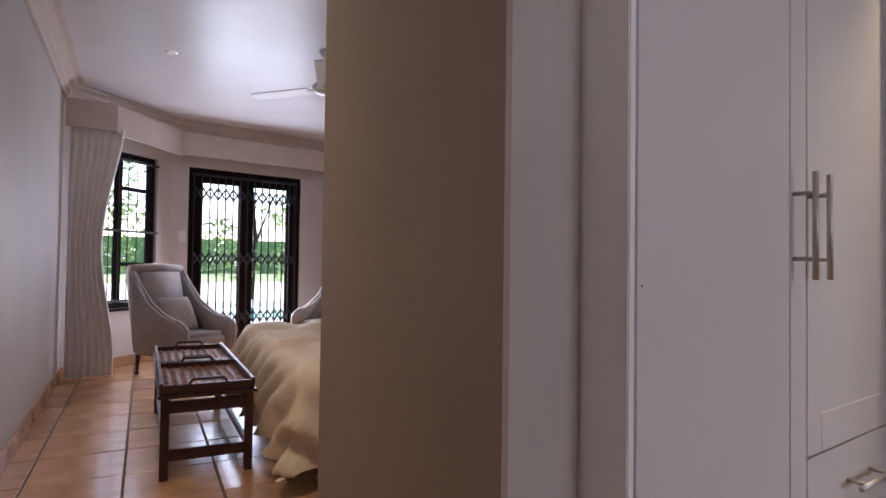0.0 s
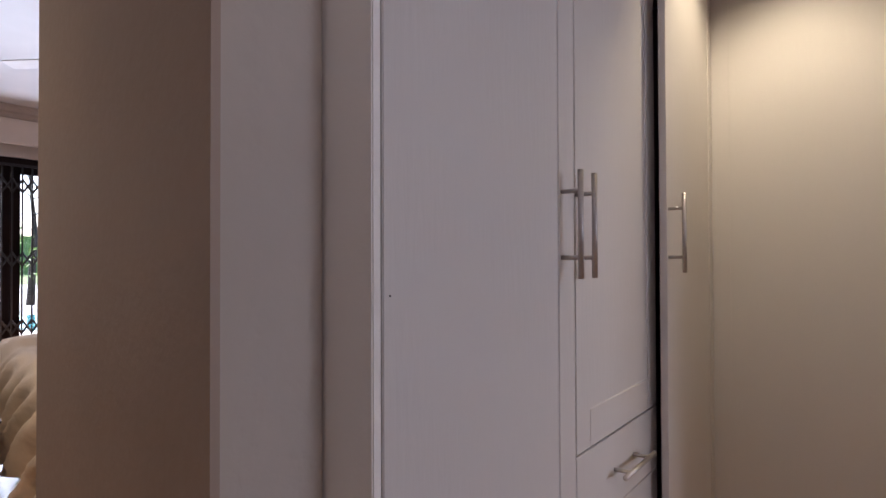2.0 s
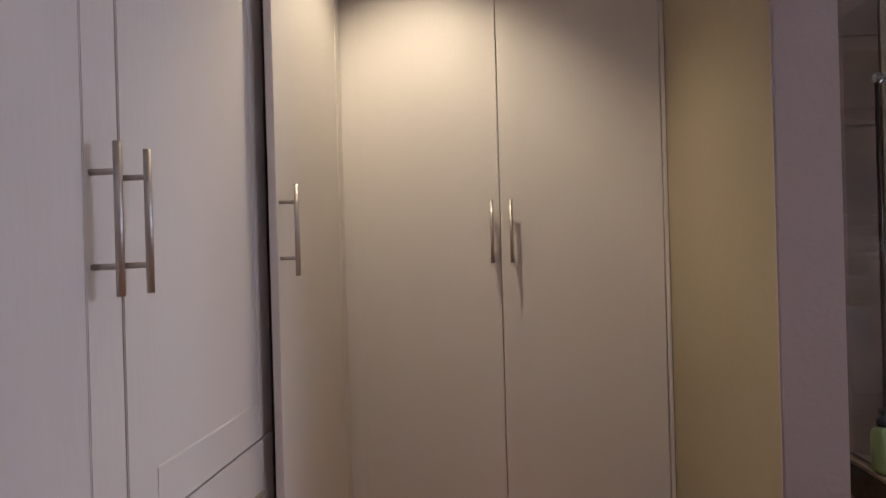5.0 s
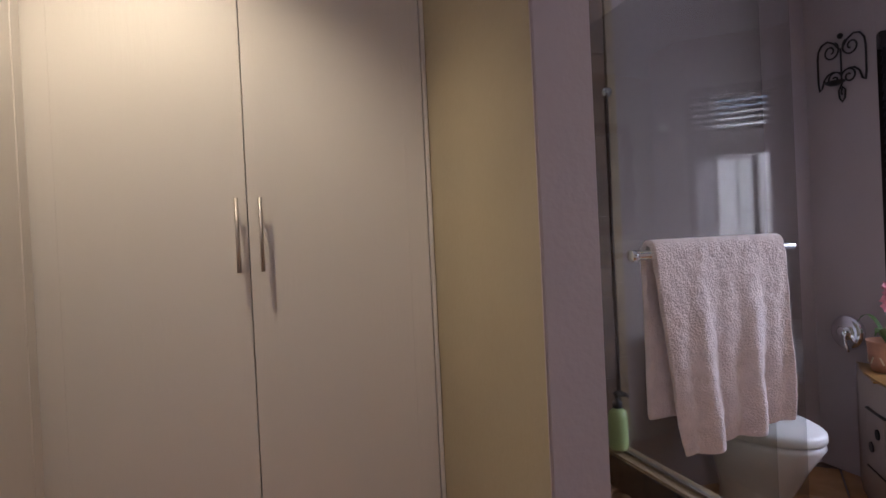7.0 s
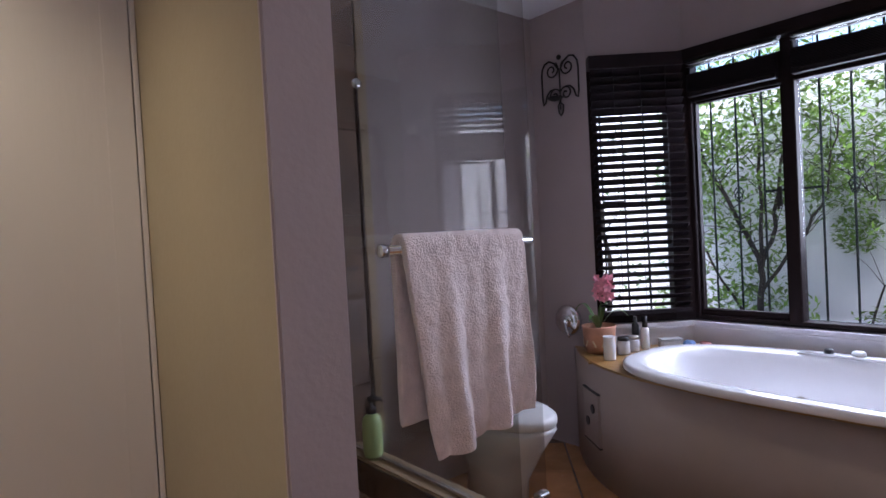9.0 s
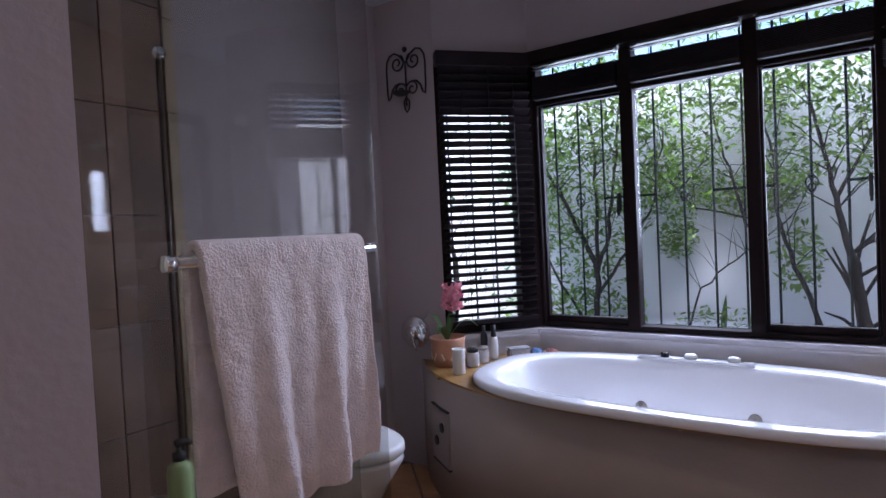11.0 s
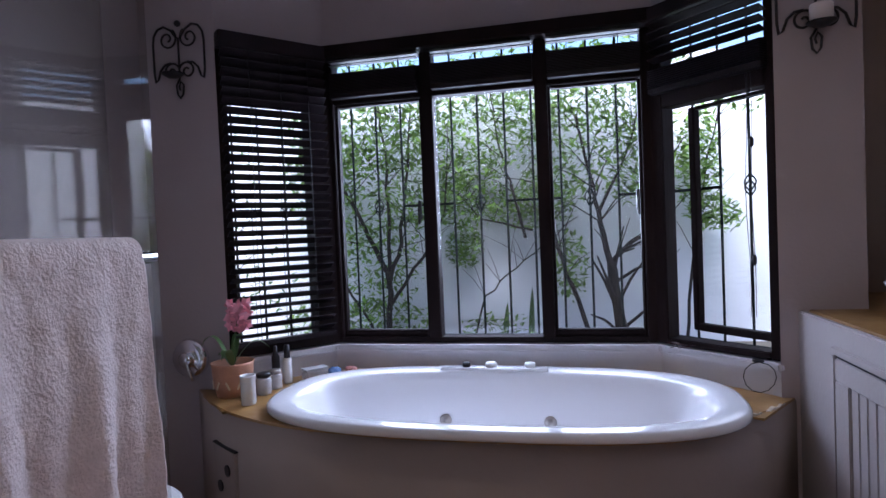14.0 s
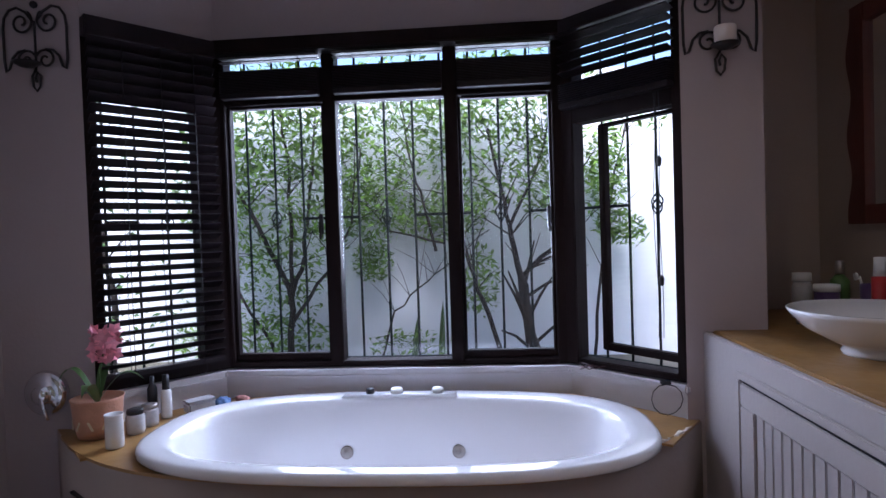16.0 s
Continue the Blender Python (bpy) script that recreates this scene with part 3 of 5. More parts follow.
for m, w, xs, knots, ties in ((MC, WC, [0.07 + 0.1275 * k for k in range(12)], (1, 5, 9), (2, 3, 6, 7, 10)), (ML, WL, [0.1, 0.22, 0.34, 0.45], (2,), (0,)), (MR, WR, [-0.006, 0.114, 0.231, 0.352, 0.47], (3,), (0, 1))):
    g = thing("burglar_bars", "dark green wrought iron burglar bars outside the window", "window bars", group="burglar bars")
    for k, x in enumerate(xs):
        b = tube([(x, 0.10, 0.66), (x, 0.10, 2.12)], 0.0055, 8)
        if k in knots:
            b = knot(b, x, 1.345, 0.10)
        b.transform(m)
        part("bar", b, M_BARS, g)
    for k in ties:
        b = box(xs[k], xs[k + 1], 0.094, 0.106, 1.340, 1.352)
        b.transform(m)
        part("cross_bar", b, M_BARS, g)
    for z in (0.70, 2.08):
        b = box(0.0, w, 0.094, 0.106, z, z + 0.012)
        b.transform(m)
        part("rail", b, M_BARS, g)

# ---------- bath ----------


def deck_edge():
    pts = []
    for i in range(25):
        s = i / 24
        y = 2.86 + (0.485 - 2.86) * s
        if s < 0.5:
            k = s / 0.5
            x = 2.748 - 0.472 * (1 - (1 - k) ** 3)
        else:
            k = (s - 0.5) / 0.5
            x = 2.276 + 0.519 * k ** 3
        pts.append((x, y))
    return pts


TC = (2.662, 1.548)


def oval(ax, ay, z, n=72, cx=TC[0], cyy=TC[1], p=2.75, shift=0.0):
    out = []
    for k in range(n):
        a = 2 * math.pi * k / n
        c, s = math.cos(a), math.sin(a)
        out.append((cx + shift + ax * math.copysign(abs(c) ** (2 / p), c), cyy + ay * math.copysign(abs(s) ** (2 / p), s), z))
    return out


edge = deck_edge()
deck = tagged(new("bath_surround"), "plastered bath surround with a worn yellow cement deck", "bath surround")
# deck top: a ring between the outer outline and the tub's hole
outer_line = edge + [(2.797, 0.535), (3.148, 0.887), (3.148, 2.378), (2.748, 2.70)]
b = bmesh.new()
n = 72
hole = [b.verts.new((x, y, 0.57)) for x, y, _ in oval(0.405, 0.83, 0.57)]
rim = []
for k in range(n):
    h = hole[k].co
    dvec = Vector((h.x - TC[0], h.y - TC[1]))
    best = 9.0
    for (xa, ya), (xb, yb) in zip(outer_line, outer_line[1:] + outer_line[:1]):
        ex, ey = xb - xa, yb - ya
        den = dvec.x * ey - dvec.y * ex
        if abs(den) < 1e-9:
            continue
        t_ = ((xa - TC[0]) * ey - (ya - TC[1]) * ex) / den
        q = ((xa - TC[0]) * dvec.y - (ya - TC[1]) * dvec.x) / den
        if t_ > 0.2 and -0.001 <= q <= 1.001:
            best = min(best, t_)
    rim.append(b.verts.new((TC[0] + dvec.x * best, TC[1] + dvec.y * best, 0.57)))
for k in range(n):
    b.faces.new((hole[k], hole[(k + 1) % n], rim[(k + 1) % n], rim[k]))
ext = bmesh.ops.extrude_face_region(b, geom=b.faces[:])
bmesh.ops.translate(b, vec=(0, 0, -0.010), verts=[v for v in ext["geom"] if isinstance(v, bmesh.types.BMVert)])
part("deck_top", b, M_DECK, deck, "worn yellow cement deck")
# left and right corner fills of the deck that the ring's spokes cut short
part("deck_corner", prism([(2.747, 2.858), (2.747, 2.703), (3.0, 2.49), (2.62, 2.36), (2.45, 2.55)], 0.5595, 0.567), M_DECK, deck)
part("deck_corner", prism([(2.795, 0.49), (2.797, 0.535), (3.0, 0.74), (2.6, 0.75), (2.55, 0.66)], 0.5595, 0.567), M_DECK, deck)
inner_edge = [(x + 0.05, 1.535 + (y - 1.535) * 0.96) for x, y in edge]
part("front_wall", prism(edge + inner_edge[::-1], 0.0, 0.559), M_DECKFRONT, deck, "curved beige plaster front", True)
rc = random.Random(3)
b = None
for k in range(46):
    i = rc.uniform(13.5, 23.3)
    (xa, ya), (xb, yb) = edge[int(i)], edge[int(i) + 1]
    f = i - int(i)
    x, y = xa + (xb - xa) * f, ya + (yb - ya) * f
    s = rc.uniform(0.006, 0.02)
    b = box(-s * 1.6, s * 1.6, -s * 0.35, s * 0.5, -s * 0.35, s * 0.25, 0.002, b, pose(x, y, 0.565, rc.uniform(-15, 15), rc.uniform(-15, 15), math.degrees(math.atan2(yb - ya, xb - xa)) + rc.uniform(-14, 14)), 1)
tagged(part("chipped_edge", b, M_CHIP, deck, "rough chipped plaster along the edge"), kind="stuff")
hatch = along((2.528, 2.635), (2.418, 2.470))[0]
b = box(0, 0.19, 0.0, 0.03, 0.175, 0.425, 0.003)
b.transform(hatch @ pose(0, -0.012, 0))
hp = part("access_hatch", b, M_DECKFRONT, deck, "small plastered access hatch with two holes")
for x, z in ((0.125, 0.345), (0.055, 0.27)):
    part("finger_hole", lathe([(0.022, -0.004), (0.022, 0.003)], 20, None, hatch @ pose(x, -0.0125, z, -90)), M_BLACK, hp)
for z in (0.172, 0.428):
    b = box(-0.004, 0.194, -0.013, 0.004, z - 0.003, z + 0.003)
    b.transform(hatch)
    part("joint", b, M_BLACK, hp)

tub = thing("bathtub", "white oval acrylic whirlpool bathtub set into the deck", "bathtub")
rings = [oval(0.412, 0.838, 0.571), oval(0.430, 0.856, 0.573), oval(0.435, 0.862, 0.580), oval(0.435, 0.862, 0.594), oval(0.430, 0.857, 0.602), oval(0.418, 0.845, 0.605), oval(0.375, 0.80, 0.607, shift=-0.012),
         oval(0.348, 0.772, 0.604, shift=-0.018), oval(0.336, 0.756, 0.592, shift=-0.02), oval(0.327, 0.742, 0.565, shift=-0.021), oval(0.305, 0.69, 0.43, shift=-0.022), oval(0.278, 0.625, 0.27, shift=-0.022), oval(0.24, 0.55, 0.205, shift=-0.022), oval(0.15, 0.40, 0.185, shift=-0.022)]
part("shell", loft(rings, cap0=False), M_TUB, tub, "", True)
part("control_ledge", box(2.985, 3.06, 1.36, 1.83, 0.600, 0.6115, 0.005), M_TUB, tub, "", True)
for y, jx in ((1.80, 2.924), (1.357, 2.931), (1.067, 2.905)):
    jet = part("jet", lathe([(0.0, 0.012), (0.008, 0.012), (0.009, 0.005), (0.018, 0.006), (0.024, 0.003), (0.026, 0.0)], 24, None, pose(jx + 0.004, y, 0.405, 0, -80, 0), cap=False), M_STEEL, tub, "round chrome whirlpool jet", True)
for y, mt, r in ((1.72, M_BLACK, 0.018), (1.61, M_WHITE, 0.026), (1.44, M_WHITE, 0.024)):
    part("control_knob", lathe([(r, 0.0), (r, 0.014), (r * 0.85, 0.02), (0.0, 0.021)], 24, None, pose(3.035, y, 0.611)), mt, tub, "", True)

# ---------- bath deck things ----------
Z = 0.571


def bottle(name, label, cat, x, y, z, prof, mt, capprof=None, capmat=None, capname="cap"):
    if z > 0.8:
        prof = [(r * 1.15, h * 1.5) for r, h in prof]
        capprof = [(r * 1.15, h * 1.5) for r, h in capprof] if capprof else None
    o = thing(name, label, cat, pose(x, y, z))
    part("body", lathe(prof, 20), mt, o, "", True)
    if capprof:
        part(capname, lathe(capprof, 20), capmat, o, "", True)
    return o


PX, PY = 2.672, 2.640
pot = thing("plant_pot", "painted clay pot with cream brush marks on the bath deck", "plant pot", pose(PX, PY, Z))
part("pot", lathe([(0.0, 0.0), (0.066, 0.0), (0.078, 0.05), (0.084, 0.128), (0.088, 0.138), (0.082, 0.138), (0.076, 0.115), (0.0, 0.115)], 28), M_POT, pot, "", True)
for k in range(11):
    a = k * 2 * math.pi / 11
    b = box(-0.004, 0.004, -0.002, 0.002, -0.018, 0.018, 0.0015, None, pose(0.0790 * math.cos(a), 0.0790 * math.sin(a), 0.052, 0, 0, math.degrees(a) + 90) @ pose(0, 0, 0, 0, 25 if k % 2 else -25, 0))
    part("brush_mark", b, M_CREAMPAINT, pot)
orchid = thing("orchid", "pink flowering orchid with strap leaves growing in the pot", "plant", pose(PX, PY, Z + 0.114))
ro = random.Random(2)
for a, l_, up in ((200, 0.17, 0.09), (20, 0.2, 0.12), (100, 0.13, 0.13), (300, 0.15, 0.1), (60, 0.12, 0.05)):
    b = bmesh.new()
    prev = None
    for s in range(9):
        f = s / 8
        w_ = 0.017 * math.sin(math.pi * (0.12 + 0.88 * f)) + 0.001
        c_ = Vector((math.cos(radians(a)) * l_ * f, math.sin(radians(a)) * l_ * f, up * math.sin(f * 2.4)))
        side = Vector((-math.sin(radians(a)), math.cos(radians(a)), 0)) * w_
        cur = [b.verts.new(c_ - side + Vector((0, 0, 0.004))), b.verts.new(c_), b.verts.new(c_ + side + Vector((0, 0, 0.004)))]
        if prev:
            for i in (0, 1):
                b.faces.new((prev[i], prev[i + 1], cur[i + 1], cur[i]))
        prev = cur
    part("leaf", b, M_LEAFDARK, orchid, "", True)
stem = [(0.004 * math.sin(i), -0.004 * i, 0.026 * i) for i in range(11)]
part("stem", tube(stem, 0.003, 6), M_LEAFDARK, orchid)
for k in range(34):
    c_ = Vector((ro.uniform(-0.038, 0.038), -0.04 + ro.uniform(-0.045, 0.04), 0.165 + ro.uniform(0, 0.105)))
    b = bmesh.new()
    rot = Euler((ro.uniform(0, 6), ro.uniform(0, 6), ro.uniform(0, 6))).to_matrix()
    for p_ in range(5):
        a = p_ * 2 * math.pi / 5
        d1, d2 = Vector((math.cos(a), math.sin(a), 0.25)), Vector((-math.sin(a), math.cos(a), 0))
        vs = [c_, c_ + rot @ (d1 * 0.014 + d2 * 0.011), c_ + rot @ (d1 * 0.028), c_ + rot @ (d1 * 0.014 - d2 * 0.011)]
        b.faces.new([b.verts.new(v) for v in vs])
    part("flower", b, M_PINK, orchid)

bottle("toiletry_tube", "small white toiletry canister on the bath deck", "bottle", 2.545, 2.495, Z, [(0.0, 0), (0.027, 0.0), (0.029, 0.006), (0.028, 0.104), (0.030, 0.108), (0.030, 0.114), (0.027, 0.114), (0.025, 0.09), (0.0, 0.09)], M_WHITE, [(0.0, 0.091), (0.0245, 0.091), (0.0245, 0.096), (0.0, 0.096)], M_JAR, "contents")
bottle("glass_jar", "glass jar with a dark lid on the bath deck", "jar", 2.69, 2.512, Z, [(0.0, 0), (0.03, 0.0), (0.032, 0.012), (0.032, 0.06), (0.026, 0.07), (0.0, 0.07)], M_JAR, [(0.0, 0.088), (0.026, 0.088), (0.029, 0.084), (0.029, 0.071), (0.0, 0.071)], M_BLACK, "lid")
bottle("glass_jar", "glass jar with a grey lid on the bath deck", "jar", 2.775, 2.51, Z, [(0.0, 0), (0.03, 0.0), (0.031, 0.012), (0.031, 0.055), (0.026, 0.064), (0.0, 0.064)], M_JAR, [(0.0, 0.08), (0.026, 0.08), (0.028, 0.076), (0.028, 0.065), (0.0, 0.065)], M_STEEL, "lid")
bottle("spray_bottle", "tall white bottle with a dark cap on the bath deck", "bottle", 2.865, 2.495, Z, [(0.0, 0), (0.019, 0.0), (0.02, 0.01), (0.02, 0.10), (0.015, 0.112), (0.0, 0.112)], M_WHITE, [(0.0, 0.17), (0.012, 0.168), (0.014, 0.113), (0.0, 0.113)], M_BLACK)
bottle("dark_bottle", "slim black bottle beside the white one", "bottle", 2.855, 2.545, Z, [(0.0, 0), (0.018, 0.0), (0.018, 0.12), (0.008, 0.14), (0.008, 0.165), (0.0, 0.165)], M_BLACK)
tray = thing("soap_box", "clear plastic box on the bath deck", "box", pose(2.94, 2.40, Z, 0, 0, -40))
part("box", box(-0.055, 0.055, -0.03, 0.03, 0, 0.045, 0.008), M_JAR, tray)
part("lid", box(-0.057, 0.057, -0.032, 0.032, 0.046, 0.052, 0.003), M_JAR, tray)


def crumple(name, label, cat, x, y, z, r, mt, seed):
    b = bmesh.new()
    bmesh.ops.create_icosphere(b, subdivisions=3, radius=1)
    for v in b.verts:
        k = 1 + 0.35 * noise.noise(v.co * 2.2 + Vector((seed, 0, 0)))
        v.co = Vector((v.co.x * r[0] * k, v.co.y * r[1] * k, max(-0.9, v.co.z) * r[2] * k + r[2] * 0.95))
        v.co.z = max(0.0, v.co.z)
    b.transform(pose(x, y, z, 0, 0, seed * 30))
    return tagged(part(name, b, mt, None, "", True), label, cat)


crumple("folded_cloth", "crumpled blue wash cloth on the bath deck", "cloth", 3.00, 2.33, Z, (0.06, 0.03, 0.02), M_BLUE, 1)
crumple("folded_cloth", "crumpled salmon wash cloth on the bath deck", "cloth", 3.055, 2.27, Z, (0.04, 0.022, 0.016), M_SALMON, 2)

mixer = thing("bath_mixer", "round chrome wall mixer with a lever", "tap", pose(2.748, 2.886, 0.706, 0, -90, 0))
part("wall_plate", lathe([(0.0, 0.0), (0.084, 0.0), (0.086, 0.008), (0.080, 0.024), (0.060, 0.034), (0.038, 0.030), (0.030, 0.05), (0.026, 0.056), (0.0, 0.058)], 32), M_CHROME, mixer, "", True)
part("lever", tube([(0.0, 0, 0.045), (-0.035, -0.02, 0.058), (-0.085, -0.045, 0.066)], [0.010, 0.008, 0.006], 10), M_CHROME, mixer, "", True)


def scroll(cx, cz, r0, turns, a0, sgn, n=26):
    return [(cx + sgn * r0 * (1 - 0.78 * i / n) * math.cos(a0 + turns * 2 * math.pi * i / n), 0, cz + r0 * (1 - 0.78 * i / n) * math.sin(a0 + turns * 2 * math.pi * i / n)) for i in range(n + 1)]


def sconce(m, candle):
    o = thing("candle_sconce", "scrolled black wrought iron candle sconce on the wall" + (" with a candle" if candle else ""), "sconce", m, "wall sconces")
    for s in (-1, 1):
        side = [(s * 0.095, 0, -0.085), (s * 0.107, 0, -0.095), (s * 0.112, 0, -0.06), (s * 0.113, 0, 0.05), (s * 0.108, 0, 0.085), (s * 0.09, 0, 0.11), (s * 0.062, 0, 0.118), (s * 0.03, 0, 0.10), (s * 0.008, 0, 0.07)]
        part("side_scroll", tube(side, 0.0045, 7), M_IRON, o, "", True)
        part("upper_scroll", tube(scroll(s * 0.048, 0.068, 0.042, 1.35, 2.2, s), 0.004, 7), M_IRON, o, "", True)
        part("lower_scroll", tube(scroll(s * 0.035, -0.06, 0.036, 1.3, 0.4, -s), 0.004, 7), M_IRON, o, "", True)
        part("lower_arm", tube([(s * 0.095, 0, -0.085), (s * 0.083, 0, -0.05), (s * 0.062, 0, -0.03), (s * 0.035, 0, -0.026)], 0.0045, 7), M_IRON, o, "", True)
    part("finial", lathe([(0.0, -0.014), (0.010, -0.008), (0.013, 0.0), (0.010, 0.008), (0.0, 0.014)], 14, None, pose(0, 0, 0.125)), M_IRON, o, "", True)
    part("stem", tube([(0, 0, 0.07), (0, 0.0, -0.09)], 0.004, 7), M_IRON, o)
    part("drop_scroll", tube([(0, 0, -0.09), (-0.016, 0, -0.115), (-0.012, 0, -0.15), (0, 0, -0.165), (0.012, 0, -0.15), (0.016, 0, -0.115), (0.004, 0, -0.10), (-0.004, 0, -0.12), (0.0, 0, -0.135)], 0.004, 7), M_IRON, o, "", True)
    part("drip_cup", lathe([(0.0, -0.012), (0.02, -0.010), (0.042, 0.002), (0.043, 0.006), (0.02, -0.003), (0.0, -0.003)], 22, None, pose(0, -0.045, -0.085)), M_IRON, o, "", True)
    if candle:
        part("candle", lathe([(0.0, 0.0), (0.032, 0.0), (0.033, 0.055), (0.03, 0.06), (0.0, 0.055)], 22, None, pose(0, -0.045, -0.085)), M_CANDLE, o, "short pale candle", True)


sconce(pose(2.742, 2.868, 2.015, 0, 0, -90) @ Matrix.Diagonal((1.1, 1, 1.1, 1)), False)
sconce(pose(2.792, 0.395, 1.955, 0, 0, -90) @ Matrix.Diagonal((1.1, 1, 1.1, 1)), True)

# ---------- vanity ----------
van = thing("vanity_unit", "plastered vanity with a tongue and groove door and a yellow worktop", "vanity")
part("body", box(1.25, 2.797, -0.19, 0.445, 0.0, 0.845, 0.004), M_CABINET, van, "grey plaster vanity body")
part("body", box(2.797, 3.296, -0.19, 0.245, 0.0, 0.845, 0.004), M_CABINET, van)
part("worktop", prism([(1.24, -0.195), (3.297, -0.195), (3.297, 0.246), (2.798, 0.246), (2.798, 0.440), (1.24, 0.440)], 0.846, 0.882, None, 0.004), M_DECK, van, "worn yellow cement worktop")
part("apron", box(1.25, 2.835, 0.446, 0.470, 0.0, 0.879, 0.005), M_CABINET, van, "pale plastered front with a worn edge")
part("door_frame", box(1.6, 2.505, 0.471, 0.484, 0.788, 0.812, 0.004), M_CABINET, van)
part("door_frame", box(2.483, 2.505, 0.471, 0.484, 0.05, 0.787, 0.004), M_CABINET, van)
part("shadow_gap", box(1.6, 2.482, 0.471, 0.4725, 0.05, 0.787), M_BLACK, van)
dv = part("door", box(1.6, 2.476, 0.473, 0.484, 0.714, 0.780, 0.003), M_CABINET, van)
part("stile", box(2.388, 2.476, 0.473, 0.484, 0.05, 0.713, 0.003), M_CABINET, dv)
for k in range(16):
    x1 = 2.386 - k * 0.049
    part("board", box(x1 - 0.045, x1, 0.473, 0.478, 0.05, 0.713, 0.003), M_CABINET, dv)
basin = thing("vessel_basin", "white porcelain vessel basin standing on the worktop", "basin", pose(2.36, 0.16, 0.881))
part("bowl", lathe([(0.0, 0.0), (0.085, 0.0), (0.09, 0.012), (0.08, 0.022), (0.12, 0.04), (0.18, 0.075), (0.215, 0.115), (0.222, 0.128), (0.215, 0.13), (0.17, 0.085), (0.10, 0.05), (0.0, 0.042)], 48), M_PORCELAIN, basin, "", True)
bottle("pill_bottle", "white lidded pill bottle behind the basin", "bottle", 3.06, 0.0, 0.881, [(0.0, 0), (0.03, 0.0), (0.031, 0.08), (0.026, 0.095), (0.0, 0.095)], M_JAR, [(0.0, 0.118), (0.029, 0.117), (0.03, 0.096), (0.0, 0.096)], M_WHITE)
bottle("dark_jar", "small dark jar beside the basin", "jar", 2.90, 0.06, 0.881, [(0.0, 0), (0.035, 0.0), (0.036, 0.055), (0.0, 0.056)], M_BLACK)
bottle("perfume_bottle", "dark green perfume bottle with a silver top", "bottle", 2.97, -0.09, 0.881, [(0.0, 0), (0.028, 0.0), (0.028, 0.1), (0.012, 0.115), (0.0, 0.116)], M_LEAFDARK, [(0.0, 0.15), (0.012, 0.149), (0.014, 0.118), (0.0, 0.118)], M_STEEL)
bottle("lotion_pot", "pale lotion pot behind the basin", "jar", 2.93, -0.02, 0.881, [(0.0, 0), (0.036, 0.0), (0.036, 0.075), (0.0, 0.076)], M_VIOLET, [(0.0, 0.095), (0.038, 0.094), (0.038, 0.077), (0.0, 0.077)], M_WHITE, "lid")
mug = bottle("toothbrush_mug", "violet mug holding a toothbrush", "mug", 2.80, -0.11, 0.881, [(0.0, 0), (0.036, 0.0), (0.04, 0.1), (0.037, 0.1), (0.034, 0.01), (0.0, 0.01)], M_VIOLET)
tb = thing("toothbrush", "white toothbrush leaning in the mug", "toothbrush", pose(2.82, -0.11, 0.893) @ pose(0, 0, 0, 0, 12, 0))
part("handle", tube([(0, 0, 0), (0.02, 0.0, 0.1), (0.032, 0, 0.17)], 0.004, 6), M_WHITE, tb)
part("brush_head", box(-0.012, 0.006, -0.005, 0.005, 0.16, 0.185, 0.002, None, pose(0.032, 0, 0, 0, 8, 0)), M_WHITE, tb)
bottle("red_tube", "small red and white tube behind the basin", "bottle", 2.745, -0.09, 0.881, [(0.0, 0), (0.022, 0.0), (0.022, 0.12), (0.0, 0.121)], M_RED, [(0.0, 0.165), (0.015, 0.164), (0.017, 0.122), (0.0, 0.122)], M_WHITE)
bottle("blue_tub", "low blue pot behind the basin", "jar", 2.65, -0.12, 0.881, [(0.0, 0), (0.05, 0.0), (0.05, 0.1), (0.0, 0.101)], M_BLUE)
mir = thing("wall_mirror", "mirror in a wavy red-brown wooden frame", "mirror")
xs = [(3.03 + 0.014 * math.sin(z * 21), z) for z in [1.24 + 0.03 * i for i in range(28)]]
b = bmesh.new()
f0 = [b.verts.new((x, -0.197, z)) for x, z in xs] + [b.verts.new((2.94, -0.197, z)) for x, z in xs[::-1]]
b.faces.new(f0)
e = bmesh.ops.extrude_face_region(b, geom=b.faces[:])
bmesh.ops.translate(b, vec=(0, 0.03, 0), verts=[v for v in e["geom"] if isinstance(v, bmesh.types.BMVert)])
part("frame", b, M_MIRRORWOOD, mir, "wavy red-brown wooden frame")
part("frame", box(2.2, 2.939, -0.197, -0.167, 1.24, 1.31, 0.004), M_MIRRORWOOD, mir)
part("frame", box(2.2, 2.939, -0.197, -0.167, 1.98, 2.05, 0.004), M_MIRRORWOOD, mir)
part("glass", box(2.2, 2.939, -0.197, -0.185, 1.311, 1.979), mat("mirror_silver", (0.9, 0.9, 0.9), 0.03, 0.0, metal=1.0, bump=0), mir)

# ---------- shower ----------
structure("shower_floor", box(0.702, 1.355, 2.02, 3.065, 0.0, 0.20), M_STONE, "raised shower floor bed")
rp = random.Random(8)
pb = bmesh.new()
